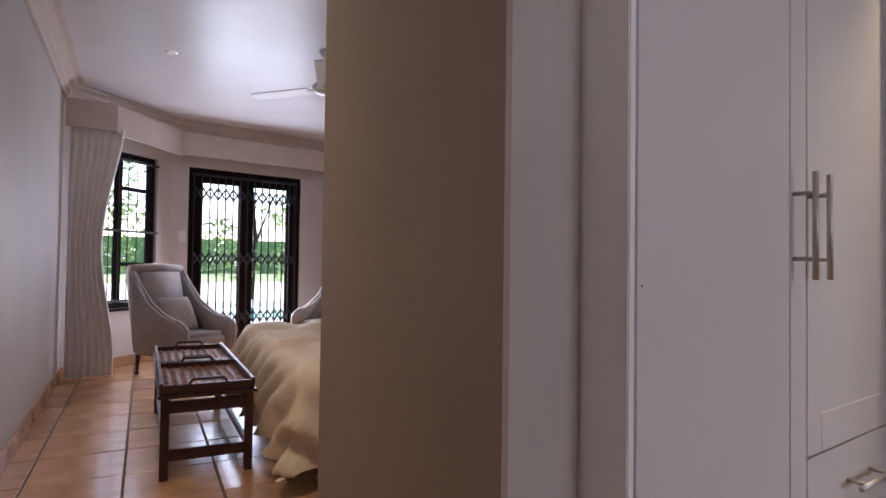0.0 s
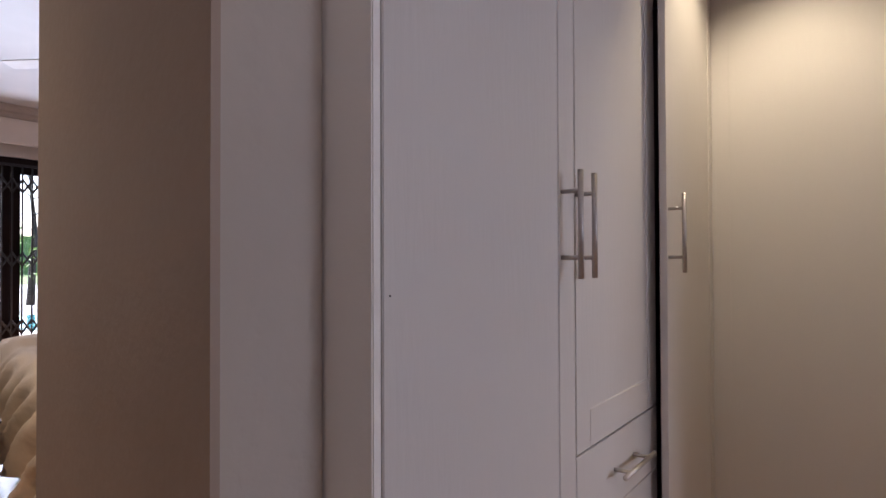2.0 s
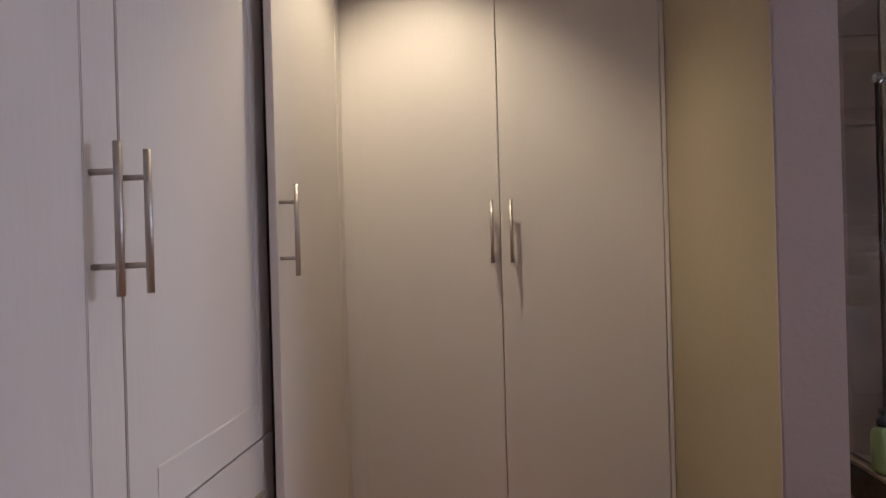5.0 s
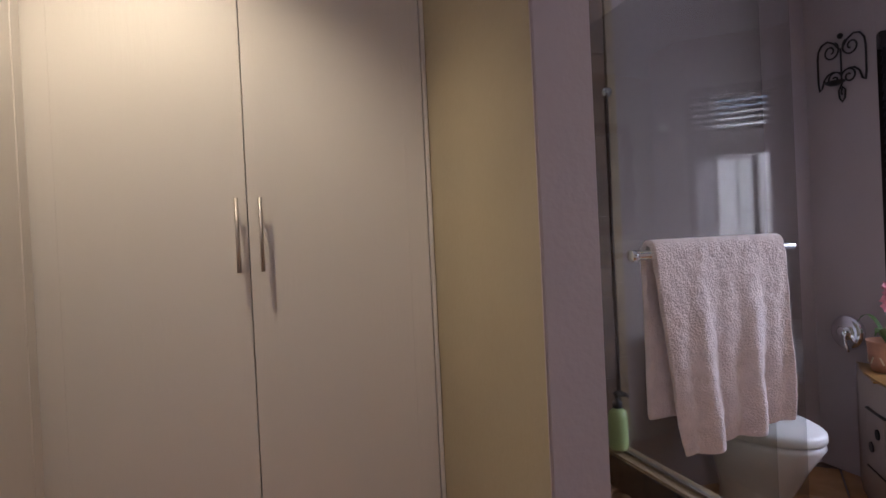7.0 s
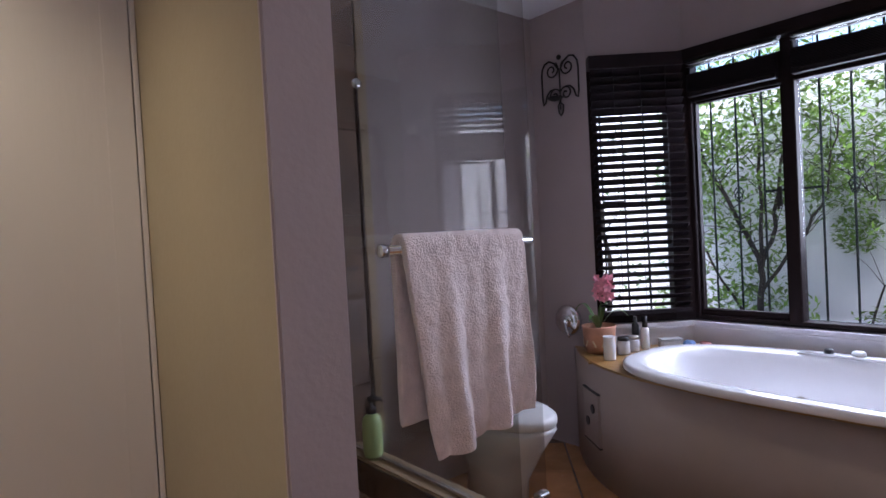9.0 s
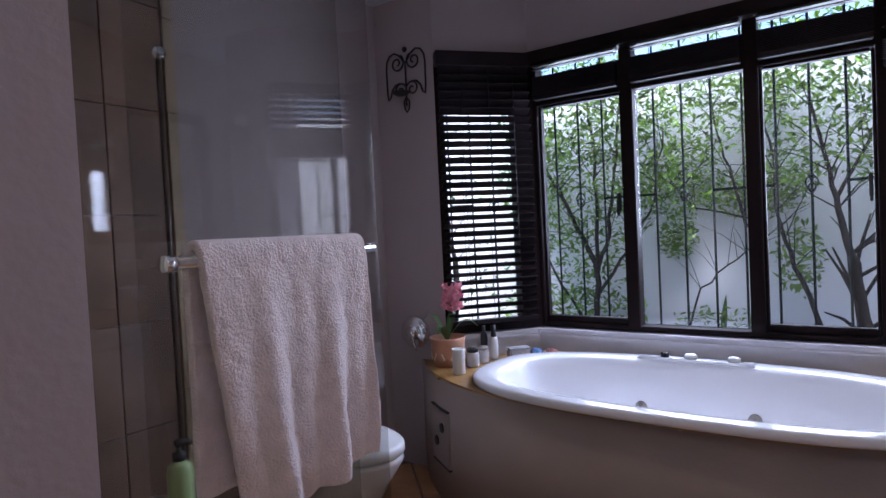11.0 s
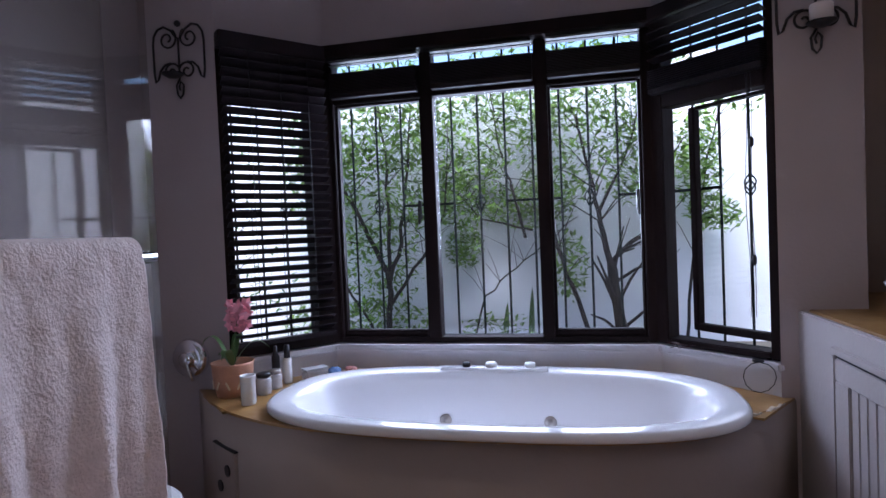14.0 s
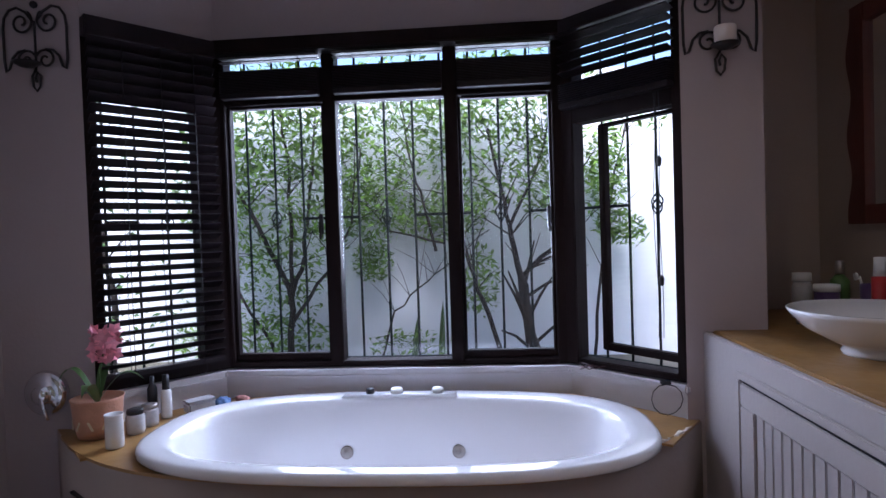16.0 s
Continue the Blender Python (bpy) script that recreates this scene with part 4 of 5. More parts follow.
for i in range(11):
    for j in range(17):
        x, y = 0.73 + i * 0.06 + rp.uniform(-.012, .012), 2.05 + j * 0.06 + rp.uniform(-.012, .012)
        s = rp.uniform(0.022, 0.03)
        lo = [pb.verts.new((x + s * math.cos(a * math.pi / 3 + i), y + s * rp.uniform(.8, 1) * math.sin(a * math.pi / 3 + i), 0.201)) for a in range(6)]
        hi = [pb.verts.new((v.co.x * 0.7 + x * 0.3, v.co.y * 0.7 + y * 0.3, 0.211)) for v in lo]
        pb.faces.new(hi)
        for a in range(6):
            pb.faces.new((lo[a], lo[(a + 1) % 6], hi[(a + 1) % 6], hi[a]))
tagged(part("pebble_floor", pb, M_PEBBLE, None, "brown pebble mosaic of the shower floor"), "brown pebble mosaic of the shower floor", kind="stuff")
kerb = thing("shower_kerb", "cement shower kerb with a dark stone inner band", "kerb")
part("kerb_wall", box(1.36, 1.47, 2.0, 3.053, 0.0, 0.335, 0.006), M_KERB, kerb)
part("inner_band", box(1.345, 1.358, 2.02, 3.053, 0.201, 0.33, 0.003), M_GRANITE, kerb, "dark stone band")
part("kerb_wall", box(0.702, 1.358, 1.985, 2.018, 0.0, 0.24, 0.004), M_KERB, kerb)
part("glazing_channel", box(1.405, 1.425, 2.04, 3.053, 0.336, 0.345), M_STEEL, kerb)
tw = tagged(new("wall_shower_tiles"), "brown marbled stone tiles on the shower wall", "tiled wall", kind="structure")
for i in range(4):
    for j in range(6):
        b = box(0.704 + i * 0.213, 0.704 + i * 0.213 + 0.21, 3.055, 3.069, 0.21 + j * 0.372, 0.21 + j * 0.372 + 0.369, 0.002)
        part("tile", b, M_STONE, tw)
for j in range(6):
    part("tile", box(1.558, 1.60, 3.05, 3.069, 0.34 + j * 0.34, 0.34 + j * 0.34 + 0.337, 0.002), M_KERB, tw, "paler edging tile")
sg = thing("shower_screen", "frameless clear glass shower screen with steel clamps", "shower screen")
b = box(1.411, 1.419, 2.05, 3.05, 0.346, 2.15)
ob = part("side_glass", b, M_SHOWER, sg)
ob.visible_shadow = False
FG = along((0.72, 1.972), (1.515, 2.036))[0]
b = box(0.0, 0.797, 0.0, 0.008, 0.26, 2.15)
b.transform(FG)
ob = part("door_glass", b, M_SHOWER, sg)
ob.visible_shadow = False
for z in (0.36,):
    b = box(0.75, 0.80, -0.012, 0.02, z, z + 0.05, 0.004)
    b.transform(FG)
    part("hinge_clamp", b, M_CHROME, sg)
part("wall_clamp", lathe([(0.0, -0.02), (0.02, -0.018), (0.024, 0.0), (0.02, 0.018), (0.0, 0.02)], 16, None, pose(1.425, 2.86, 1.838, 90)), M_CHROME, sg, "", True)
part("riser_pipe", tube([(1.43, 2.87, 0.346), (1.428, 2.865, 1.2), (1.425, 2.86, 1.83)], 0.008, 10), M_GRANITE, sg, "thin vertical pipe", True)
b = tube([(0.165, -0.055, 1.185), (0.70, -0.055, 1.185)], 0.011, 14)
for x in (0.2, 0.665):
    b = tube([(x, -0.055, 1.185), (x, 0.0, 1.185)], 0.007, 10, b)
b.transform(FG)
part("towel_bar", b, M_CHROME, sg, "chrome towel bar", True)
b = lathe([(0.0, 0.0), (0.013, 0.001), (0.015, 0.004), (0.015, 0.02), (0.0, 0.021)], 18, None, FG @ pose(0.150, -0.055, 1.185, 0, 90, 0))
part("bar_end", b, M_CHROME, sg, "", True)

# towel folded over the bar
towel = thing("bath_towel", "pale pink terry towel hanging over the towel bar", "towel")
XL, XR = 0.205, 0.640


def towel_sheet(rows):
    b = bmesh.new()
    grid = []
    nx = 90
    for (yy, zz, hang) in rows:
        line = []
        for i in range(nx + 1):
            f = i / nx
            wav = hang * (0.022 * math.sin(f * 15 + 0.8 + hang) + 0.010 * math.sin(f * 31 + 2 + hang * 2) + 0.02 * noise.noise(Vector((f * 5, hang * 3, 1.3))))
            squeeze = 0.03 * hang * (0.5 - f)
            skew = 0.055 * hang * hang
            drop = -hang * 0.05 * (0.75 - f)
            fluff = 0.0014 * noise.noise(Vector((f * 48, (yy + zz) * 110, 7))) + 0.003 * noise.noise(Vector((f * 17, (yy + zz) * 40, 2)))
            line.append(b.verts.new((XL + (XR - XL) * f + squeeze + skew * (1 - f) * 1.2, yy + wav + fluff, zz + drop + 0.006 * noise.noise(Vector((f * 9, hang, 4))) * hang)))
        grid.append(line)
    for r0, r1 in zip(grid, grid[1:]):
        for i in range(nx):
            b.faces.new((r0[i], r0[i + 1], r1[i + 1], r1[i]))
    return b


rows = []
NR = 70
for r in range(NR + 1):
    h = r / NR
    rows.append((-0.070 - 0.018 * math.sin(h * math.pi) - 0.004, 1.190 - 0.475 * h, h))
arc = [(-0.055 - 0.019 * math.cos(a * math.pi / 8), 1.190 + 0.024 * math.sin(a * math.pi / 8), 0.0) for a in range(1, 8)]
back = [(-0.034, 1.19 - 0.42 * k / 14, 0.0) for k in range(15)]
b = towel_sheet(rows[::-1] + arc + back)
b.transform(FG)
to = part("front_fold", b, M_TOWEL, towel, "", True)
sol = to.modifiers.new("thickness", "SOLIDIFY")
sol.thickness, sol.offset = 0.018, 0.0
sub = to.modifiers.new("smooth", "SUBSURF")
sub.levels = sub.render_levels = 1

bt = thing("pump_bottle", "pale green pump bottle with a black pump on the shower kerb", "bottle", pose(1.398, 2.835, 0.346))
part("body", lathe([(0.0, 0.0), (0.036, 0.0), (0.040, 0.012), (0.041, 0.13), (0.036, 0.155), (0.018, 0.17), (0.0, 0.17)], 24), M_GREEN, bt, "", True)
part("collar", lathe([(0.0, 0.171), (0.02, 0.171), (0.021, 0.195), (0.008, 0.20), (0.008, 0.222), (0.0, 0.223)], 18), M_BLACK, bt, "", True)
part("pump_head", tube([(-0.008, 0, 0.225), (0.01, 0, 0.228), (0.04, -0.012, 0.222), (0.046, -0.014, 0.212)], [0.014, 0.013, 0.008, 0.006], 10), M_BLACK, bt, "black pump head", True)

# toilet
toilet = thing("toilet", "white porcelain toilet with a closed lid", "toilet", pose(1.98, 3.0, 0.0, 0, 0, 180))


def egg(w, l0, l1, z, n=28):
    return [(w * math.cos(2 * math.pi * k / n), (l1 if math.sin(2 * math.pi * k / n) > 0 else l0) * math.sin(2 * math.pi * k / n) + 0.3, z) for k in range(n)]


part("bowl", loft([egg(0.11, 0.22, 0.12, 0.0), egg(0.105, 0.2, 0.13, 0.12), egg(0.15, 0.22, 0.22, 0.27), egg(0.185, 0.23, 0.29, 0.37), egg(0.18, 0.23, 0.285, 0.39)]), M_PORCELAIN, toilet, "", True)
part("lid", loft([egg(0.182, 0.23, 0.287, 0.395), egg(0.188, 0.235, 0.293, 0.40), egg(0.188, 0.235, 0.293, 0.425), egg(0.17, 0.22, 0.275, 0.438)]), M_WHITE, toilet, "", True)
part("cistern", box(-0.19, 0.19, -0.065, 0.10, 0.40, 0.76, 0.02), M_PORCELAIN, toilet)
part("cistern_lid", box(-0.2, 0.2, -0.068, 0.11, 0.761, 0.795, 0.01), M_PORCELAIN, toilet)

# ---------- bedroom ----------
B0 = pose(-0.6, -0.745, 0, 0, 0, math.degrees(math.atan2(U.y, U.x)))  # local x = into the room, local -y = across towards the bed


def cornice_run(name, p0, p1):
    m, w = along(p0, p1)
    prof = [(0, 2.78), (0.02, 2.78), (0.03, 2.81), (0.05, 2.82), (0.06, 2.86), (0.10, 2.88), (0.115, 2.92), (0.15, 2.925), (0.15, 2.948), (0, 2.948)]
    b = loft([[(x, y_, z_) for y_, z_ in prof] for x in (0, w)])
    b.transform(m)
    return structure(name, b, M_CORNICE, "moulded plaster cornice")


cornice_run("cornice", (-7.02, 0.343), (-1.72, -0.438))
cornice_run("cornice", K1, K0)
cornice_run("cornice", K2, K1)


def run_box(p0, p1, y0, y1, z0, z1, bev=0.004):
    m, w = along(p0, p1)
    b = box(0, w, y0, y1, z0, z1, bev)
    b.transform(m)
    return b


pel = thing("pelmet", "plain cream pelmet board running round the bay", "pelmet")
PZ0, PZ1 = 2.495, 2.778
part("board", run_box((-7.70, 1.57), (-6.82, 0.745), 0.0, 0.03, PZ0, PZ1), M_PELMET, pel)
part("board", run_box((-7.84, 3.95), (-7.70, 1.57), 0.0, 0.03, PZ0, PZ1), M_PELMET, pel)
part("return_end", run_box((-6.79, 0.77), (-6.83, 0.325), 0.0, 0.03, PZ0, PZ1), M_PELMET, pel)
part("lower_edge", run_box((-7.70, 1.57), (-6.82, 0.745), 0.004, 0.034, PZ0 - 0.02, PZ0 - 0.001), M_PELMET, pel)

structure("baseboard", run_box((-6.95, 0.332), (-1.72, -0.438), 0.0, 0.02, 0.0, 0.11), M_TILE, "terracotta tile skirting")
structure("baseboard", run_box(K1, K0, 0.0, 0.02, 0.0, 0.11), M_TILE, "terracotta tile skirting")

# curtain
cur = thing("curtain", "sheer white curtain gathered beside the window", "curtain")
b = bmesh.new()
m, w = along((-6.92, 0.375), (-6.90, 0.875))
prev = None
for i in range(91):
    f = i / 90
    col_ = []
    for j in range(13):
        h = j / 12
        spread = 0.48 - 0.15 * math.sin(math.pi * min(1.0, h * 1.1)) ** 1.5 - 0.06 * h
        x = f * spread
        y = -0.05 + 0.03 * math.sin(f * 44 + 0.6 * math.sin(h * 4)) * (0.6 + 0.4 * h)
        col_.append(b.verts.new(m @ Vector((x, y, 2.53 - h * 2.515))))
    if prev:
        for j in range(12):
            b.faces.new((prev[j], col_[j], col_[j + 1], prev[j + 1]))
    prev = col_
part("drape", b, M_CURTAIN, cur, "", True)

# barred window of the bedroom
mw, ww = along(K1, K0)
w1 = tagged(new("window_4"), "dark timber bedroom window behind security bars", "window", kind="structure")
for mem in ((0.22, 0.28, 0.65, 2.40), (1.19, 1.25, 0.65, 2.40), (0.28, 1.19, 0.65, 0.71), (0.28, 1.19, 2.34, 2.40), (0.70, 0.76, 0.71, 2.34), (0.28, 0.70, 1.98, 2.02), (0.28, 0.70, 1.12, 1.16)):
    b = box(mem[0], mem[1], -0.11, -0.04, mem[2], mem[3], 0.004)
    b.transform(mw)
    part("window_frame", b, M_WOOD, w1)
for x0, x1 in ((0.28, 0.70), (0.76, 1.19)):
    b = box(x0, x1, -0.085, -0.08, 0.71, 2.34)
    b.transform(mw)
    part("pane", b, M_GLASS, w1).visible_shadow = False
part("sill", box(0.2, 1.27, -0.03, 0.03, 0.62, 0.65, 0.004, None, mw), M_WOOD, w1)
g = thing("security_bars", "black bars across the bedroom window", "window bars")
for k in range(8):
    b = tube([(0.27 + k * 0.13, 0.0, 0.68), (0.27 + k * 0.13, 0.0, 2.36)], 0.007, 6, None)
    b.transform(mw)
    part("bar", b, M_IRON, g)
for z in (0.72, 1.5, 2.3):
    b = box(0.2, 1.27, -0.006, 0.006, z, z + 0.025)
    b.transform(mw)
    part("rail", b, M_IRON, g)

# garden doors with sliding trellis gate
md, wd = along(K2, K1)
gd = tagged(new("door_1"), "dark timber glazed garden doors", "door", kind="structure")
for mem in ((0.65, 0.73, 0.0, 2.38), (2.11, 2.19, 0.0, 2.38), (0.73, 2.11, 2.30, 2.38)):
    b = box(mem[0], mem[1], -0.13, -0.03, mem[2], mem[3], 0.004)
    b.transform(md)
    part("door_frame", b, M_WOOD, gd)
for x0, x1 in ((0.735, 1.418), (1.422, 2.105)):
    for mem in ((x0, x0 + 0.10, 0.01, 2.295), (x1 - 0.10, x1, 0.01, 2.295), (x0 + 0.10, x1 - 0.10, 0.01, 0.25), (x0 + 0.10, x1 - 0.10, 2.20, 2.295)):
        b = box(mem[0], mem[1], -0.11, -0.07, mem[2], mem[3], 0.003)
        b.transform(md)
        part("door_leaf", b, M_WOOD, gd)
    b = box(x0 + 0.10, x1 - 0.10, -0.092, -0.088, 0.25, 2.20)
    b.transform(md)
    part("pane", b, M_GLASS, gd).visible_shadow = False
gate = thing("trellis_gate", "black expanding steel trellis security gate across the garden doors", "security gate")
NB = 14
for k in range(NB + 1):
    x = 0.72 + k * 1.40 / NB
    b = box(x - 0.008, x + 0.008, -0.02, -0.008, 0.02, 2.28)
    b.transform(md)
    part("upright", b, M_IRON, gate)
for zc in (0.45, 1.22, 2.06):
    for k in range(NB):
        x0, x1 = 0.72 + k * 1.40 / NB, 0.72 + (k + 1) * 1.40 / NB
        s = 0.15 if k % 2 == 0 else -0.15
        for q in (1, -1):
            b = tube([(x0, -0.006, zc + q * (-s / 2)), (x1, -0.006, zc + q * s / 2)], 0.012, 5)
            b.transform(md)
            part("lattice_strip", b, M_IRON, gate)
b = box(0.70, 2.14, -0.026, -0.002, 2.28, 2.31)
b.transform(md)
part("track", b, M_IRON, gate)
sw = thing("light_switch", "white wall light switch beside the garden doors", "switch")
b = box(wd - 0.19, wd - 0.10, 0.0, 0.012, 1.42, 1.56, 0.003)
b.transform(md)
part("plate", b, M_WHITE, sw)
b = box(wd - 0.155, wd - 0.135, 0.012, 0.018, 1.47, 1.51, 0.002)
b.transform(md)
part("rocker", b, M_WHITE, sw)


# armchairs
def armchair(m, label):
    o = thing("armchair", label, "armchair", m, "bedroom armchairs")
    # local: faces +x, width along y
    part("seat", box(-0.25, 0.36, -0.26, 0.26, 0.27, 0.45, 0.05, None, None, 4), M_CHAIR, o, "", True)
    part("backrest", box(-0.07, 0.07, -0.28, 0.28, 0.0, 0.72, 0.05, None, pose(-0.27, 0, 0.40, 0, -14, 0), 4), M_CHAIR, o, "", True)
    part("top_roll", tube([(-0.455, -0.31, 1.08), (-0.46, 0, 1.10), (-0.455, 0.31, 1.08)], 0.06, 12), M_CHAIR, o, "", True)
    for s in (-1, 1):
        prof = [(-0.50, 1.08), (-0.40, 1.10), (-0.30, 0.93), (-0.16, 0.74), (0.05, 0.62), (0.28, 0.60), (0.40, 0.54), (0.42, 0.45), (0.38, 0.22), (-0.34, 0.22)]
        b = loft([[(x, y, z) for x, z in prof] for y in (s * 0.27, s * 0.35)])
        bmesh.ops.bevel(b, geom=b.edges[:], offset=0.025, segments=3, affect="EDGES")
        part("arm", b, M_CHAIR, o, "", True)
    for x, y in ((-0.33, -0.28), (-0.33, 0.28), (0.33, -0.28), (0.33, 0.28)):
        leg = part("leg", tube([(x, y, 0.24), (x - 0.02 if x < 0 else x + 0.01, y, 0.05)], [0.028, 0.016], 8), M_MAHOGANY, o, "dark turned leg")
        part("castor", lathe([(0.0, 0.0), (0.02, 0.004), (0.024, 0.025), (0.02, 0.046), (0.0, 0.05)], 12, None, pose(x - 0.02 if x < 0 else x + 0.01, y, 0)), M_BLACK, leg)
    return o


armchair(pose(-6.62, 1.42, 0, 0, 0, 28), "grey beige upholstered armchair with scooped arms")
armchair(pose(-7.05, 3.32, 0, 0, 0, -62), "grey beige upholstered armchair beyond the bed")
cu = thing("cushion", "beige square cushion propped on the armchair", "cushion", pose(-6.62, 1.42, 0, 0, 0, 28) @ pose(-0.10, 0.0, 0.62, 0, -28, 0))
b = bmesh.new()
bmesh.ops.create_grid(b, x_segments=12, y_segments=12, size=0.2)
top_ = b.verts[:]
for v in top_:
    fx, fy = v.co.x / 0.2, v.co.y / 0.2
    v.co.z = 0.075 * (max(0, 1 - fx ** 4) * max(0, 1 - fy ** 4)) ** 0.6
low = bmesh.ops.duplicate(b, geom=b.faces[:])
for v in low["geom"]:
    if isinstance(v, bmesh.types.BMVert):
        v.co.z *= -1
bmesh.ops.remove_doubles(b, verts=b.verts[:], dist=0.001)
b.transform(pose(0, 0, 0, 0, 90, 0))
part("cover", b, M_CUSHION, cu, "", True)

# luggage bench with two wicker trays
bench_m = along((-3.49, 0.60), (-5.18, 0.875))[0]
bench = thing("bench_table", "low dark mahogany table with square legs", "table", bench_m)
BL, BW, BH = 1.62, 0.50, 0.50
for x in (0.03, BL - 0.03):
    for y in (-0.03, -BW + 0.03):
        part("leg", box(x - 0.022, x + 0.022, y - 0.022, y + 0.022, 0, BH - 0.06, 0.003), M_MAHOGANY, bench)
for y in (-0.03, -BW + 0.03):
    part("side_rail", box(0.0, BL, y - 0.015, y + 0.015, BH - 0.12, BH - 0.055, 0.003), M_MAHOGANY, bench)
    part("stretcher", box(0.05, BL - 0.05, y - 0.012, y + 0.012, 0.12, 0.16, 0.003), M_MAHOGANY, bench)
for x in (0.03, BL - 0.03):
    part("end_rail", box(x - 0.015, x + 0.015, -BW + 0.05, -0.05, BH - 0.14, BH - 0.075, 0.003), M_MAHOGANY, bench)
    part("stretcher", box(x - 0.012, x + 0.012, -BW + 0.05, -0.05, 0.10, 0.16, 0.003), M_MAHOGANY, bench)
part("tabletop", box(-0.01, BL + 0.01, -BW - 0.01, 0.01, BH - 0.054, BH - 0.035, 0.004), M_MAHOGANY, bench)
for k in range(2):
    tr = thing("wicker_tray", "dark wooden tray with a woven wicker base", "tray", bench_m @ pose(0.0 + k * 0.815, 0, BH - 0.034), "trays on the bench")
    L0, L1 = 0.01, 0.795
    part("rim", box(L0, L1, -0.02, 0.0, 0, 0.06, 0.004), M_MAHOGANY, tr)
    part("rim", box(L0, L1, -BW, -BW + 0.02, 0, 0.06, 0.004), M_MAHOGANY, tr)
    for x in (L0, L1 - 0.02):
        part("rim", box(x, x + 0.02, -BW + 0.021, -0.021, 0, 0.05, 0.004), M_MAHOGANY, tr)
        part("grip", tube([(x + 0.01, -BW / 2 - 0.10, 0.05), (x + 0.01, -BW / 2 - 0.08, 0.075), (x + 0.01, -BW / 2 + 0.08, 0.075), (x + 0.01, -BW / 2 + 0.10, 0.05)], 0.009, 7), M_MAHOGANY, tr)
    b = bmesh.new()
    for i in range(26):
        for j in range(9):
            x = L0 + 0.03 + i * (L1 - L0 - 0.06) / 25
            y = -0.045 - j * (BW - 0.09) / 8
            hh = 0.024 if (i + j) % 2 else 0.019
            vs = [b.verts.new((x + dx, y + dy, z)) for dx, dy, z in ((-0.012, -0.024, 0.012), (0.012, -0.024, 0.012), (0.012, 0.024, 0.012), (-0.012, 0.024, 0.012), (-0.012, 0, hh), (0.012, 0, hh))]
            b.faces.new((vs[0], vs[1], vs[5], vs[4]))
            b.faces.new((vs[4], vs[5], vs[2], vs[3]))
            b.faces.new((vs[0], vs[4], vs[3]))
            b.faces.new((vs[1], vs[2], vs[5]))
    part("weave", b, M_WICKER, tr, "brown woven wicker")
    part("tray_base", box(L0 + 0.021, L1 - 0.021, -BW + 0.021, -0.021, 0.0, 0.010), M_MAHOGANY, tr)

# bed with rumpled duvet
bed_m = along((-3.05, 1.22), (-5.2, 1.57))[0]
bd = thing("bed", "wide bed on a dark base beside the bench", "bed", bed_m)
part("base", box(0.1, 2.05, -2.05, -0.12, 0.12, 0.32, 0.02), M_PELMET, bd)
part("mattress", box(0.06, 2.08, -2.1, -0.08, 0.321, 0.50, 0.05, None, None, 3), M_DUVET, bd)
for x in (0.2, 1.95):
    for y in (-0.25, -1.9):
        leg = part("leg", tube([(x, y, 0.0), (x, y, 0.13)], 0.035, 10), M_BLACK, bd)
dv = thing("duvet", "rumpled cream cotton duvet draped over the bed", "duvet", bed_m)
b = bmesh.new()
NX, NY = 70, 56
grid = []
for i in range(NX + 1):
    line = []
    for j in range(NY + 1):
        x, y = -0.42 + 2.6 * i / NX, 0.40 - 2.5 * j / NY
        ox, oy = max(0.0, 0.02 - x), max(0.0, y + 0.04)
        over = math.hypot(ox, oy)
        top = 0.60 + 0.05 * math.sin(min(1, max(0, x + 0.1) / 0.5) * 1.57)
        fold = 0.018 * math.sin(9 * (x * 1.2 + y) + 3 * noise.noise(Vector((x * 2, y * 2, 0)))) + 0.05 * noise.noise(Vector((x * 3.1, y * 3.1, 2)))
        if over > 0:
            px = max(x, 0.02 - 0.05 - 0.13 * min(1, ox * 2))
            py = min(y, -0.04 + 0.05 + 0.13 * min(1, oy * 2))
            r_ = 0.045 * math.sin(22 * (x - y) + 2 * noise.noise(Vector((x * 3, y * 3, 5)))) * min(1, over * 4)
            line.append(b.verts.new((px - (r_ if ox > 0 else 0), py + (r_ if oy > 0 else 0), max(0.10, top - over * 1.12 + fold))))
        else:
            line.append(b.verts.new((x, y, top + fold)))
    grid.append(line)
for i in range(NX):
    for j in range(NY):
        b.faces.new((grid[i][j], grid[i + 1][j], grid[i + 1][j + 1], grid[i][j + 1]))
part("cover", b, M_DUVET, dv, "", True)

# ceiling fan
fan = thing("ceiling_fan", "white four-blade ceiling fan", "ceiling fan", pose(-4.50, 2.0, 2.63, 0, 0, 0))
part("motor", lathe([(0.0, -0.05), (0.06, -0.045), (0.10, -0.02), (0.11, 0.02), (0.08, 0.05), (0.02, 0.06), (0.0, 0.06)], 28), M_WHITE, fan, "", True)
part("down_rod", tube([(0, 0, 0.05), (0, 0, 0.31)], 0.015, 10), M_WHITE, fan)
part("canopy", lathe([(0.0, 0.26), (0.03, 0.26), (0.06, 0.315), (0.0, 0.316)], 20), M_WHITE, fan)
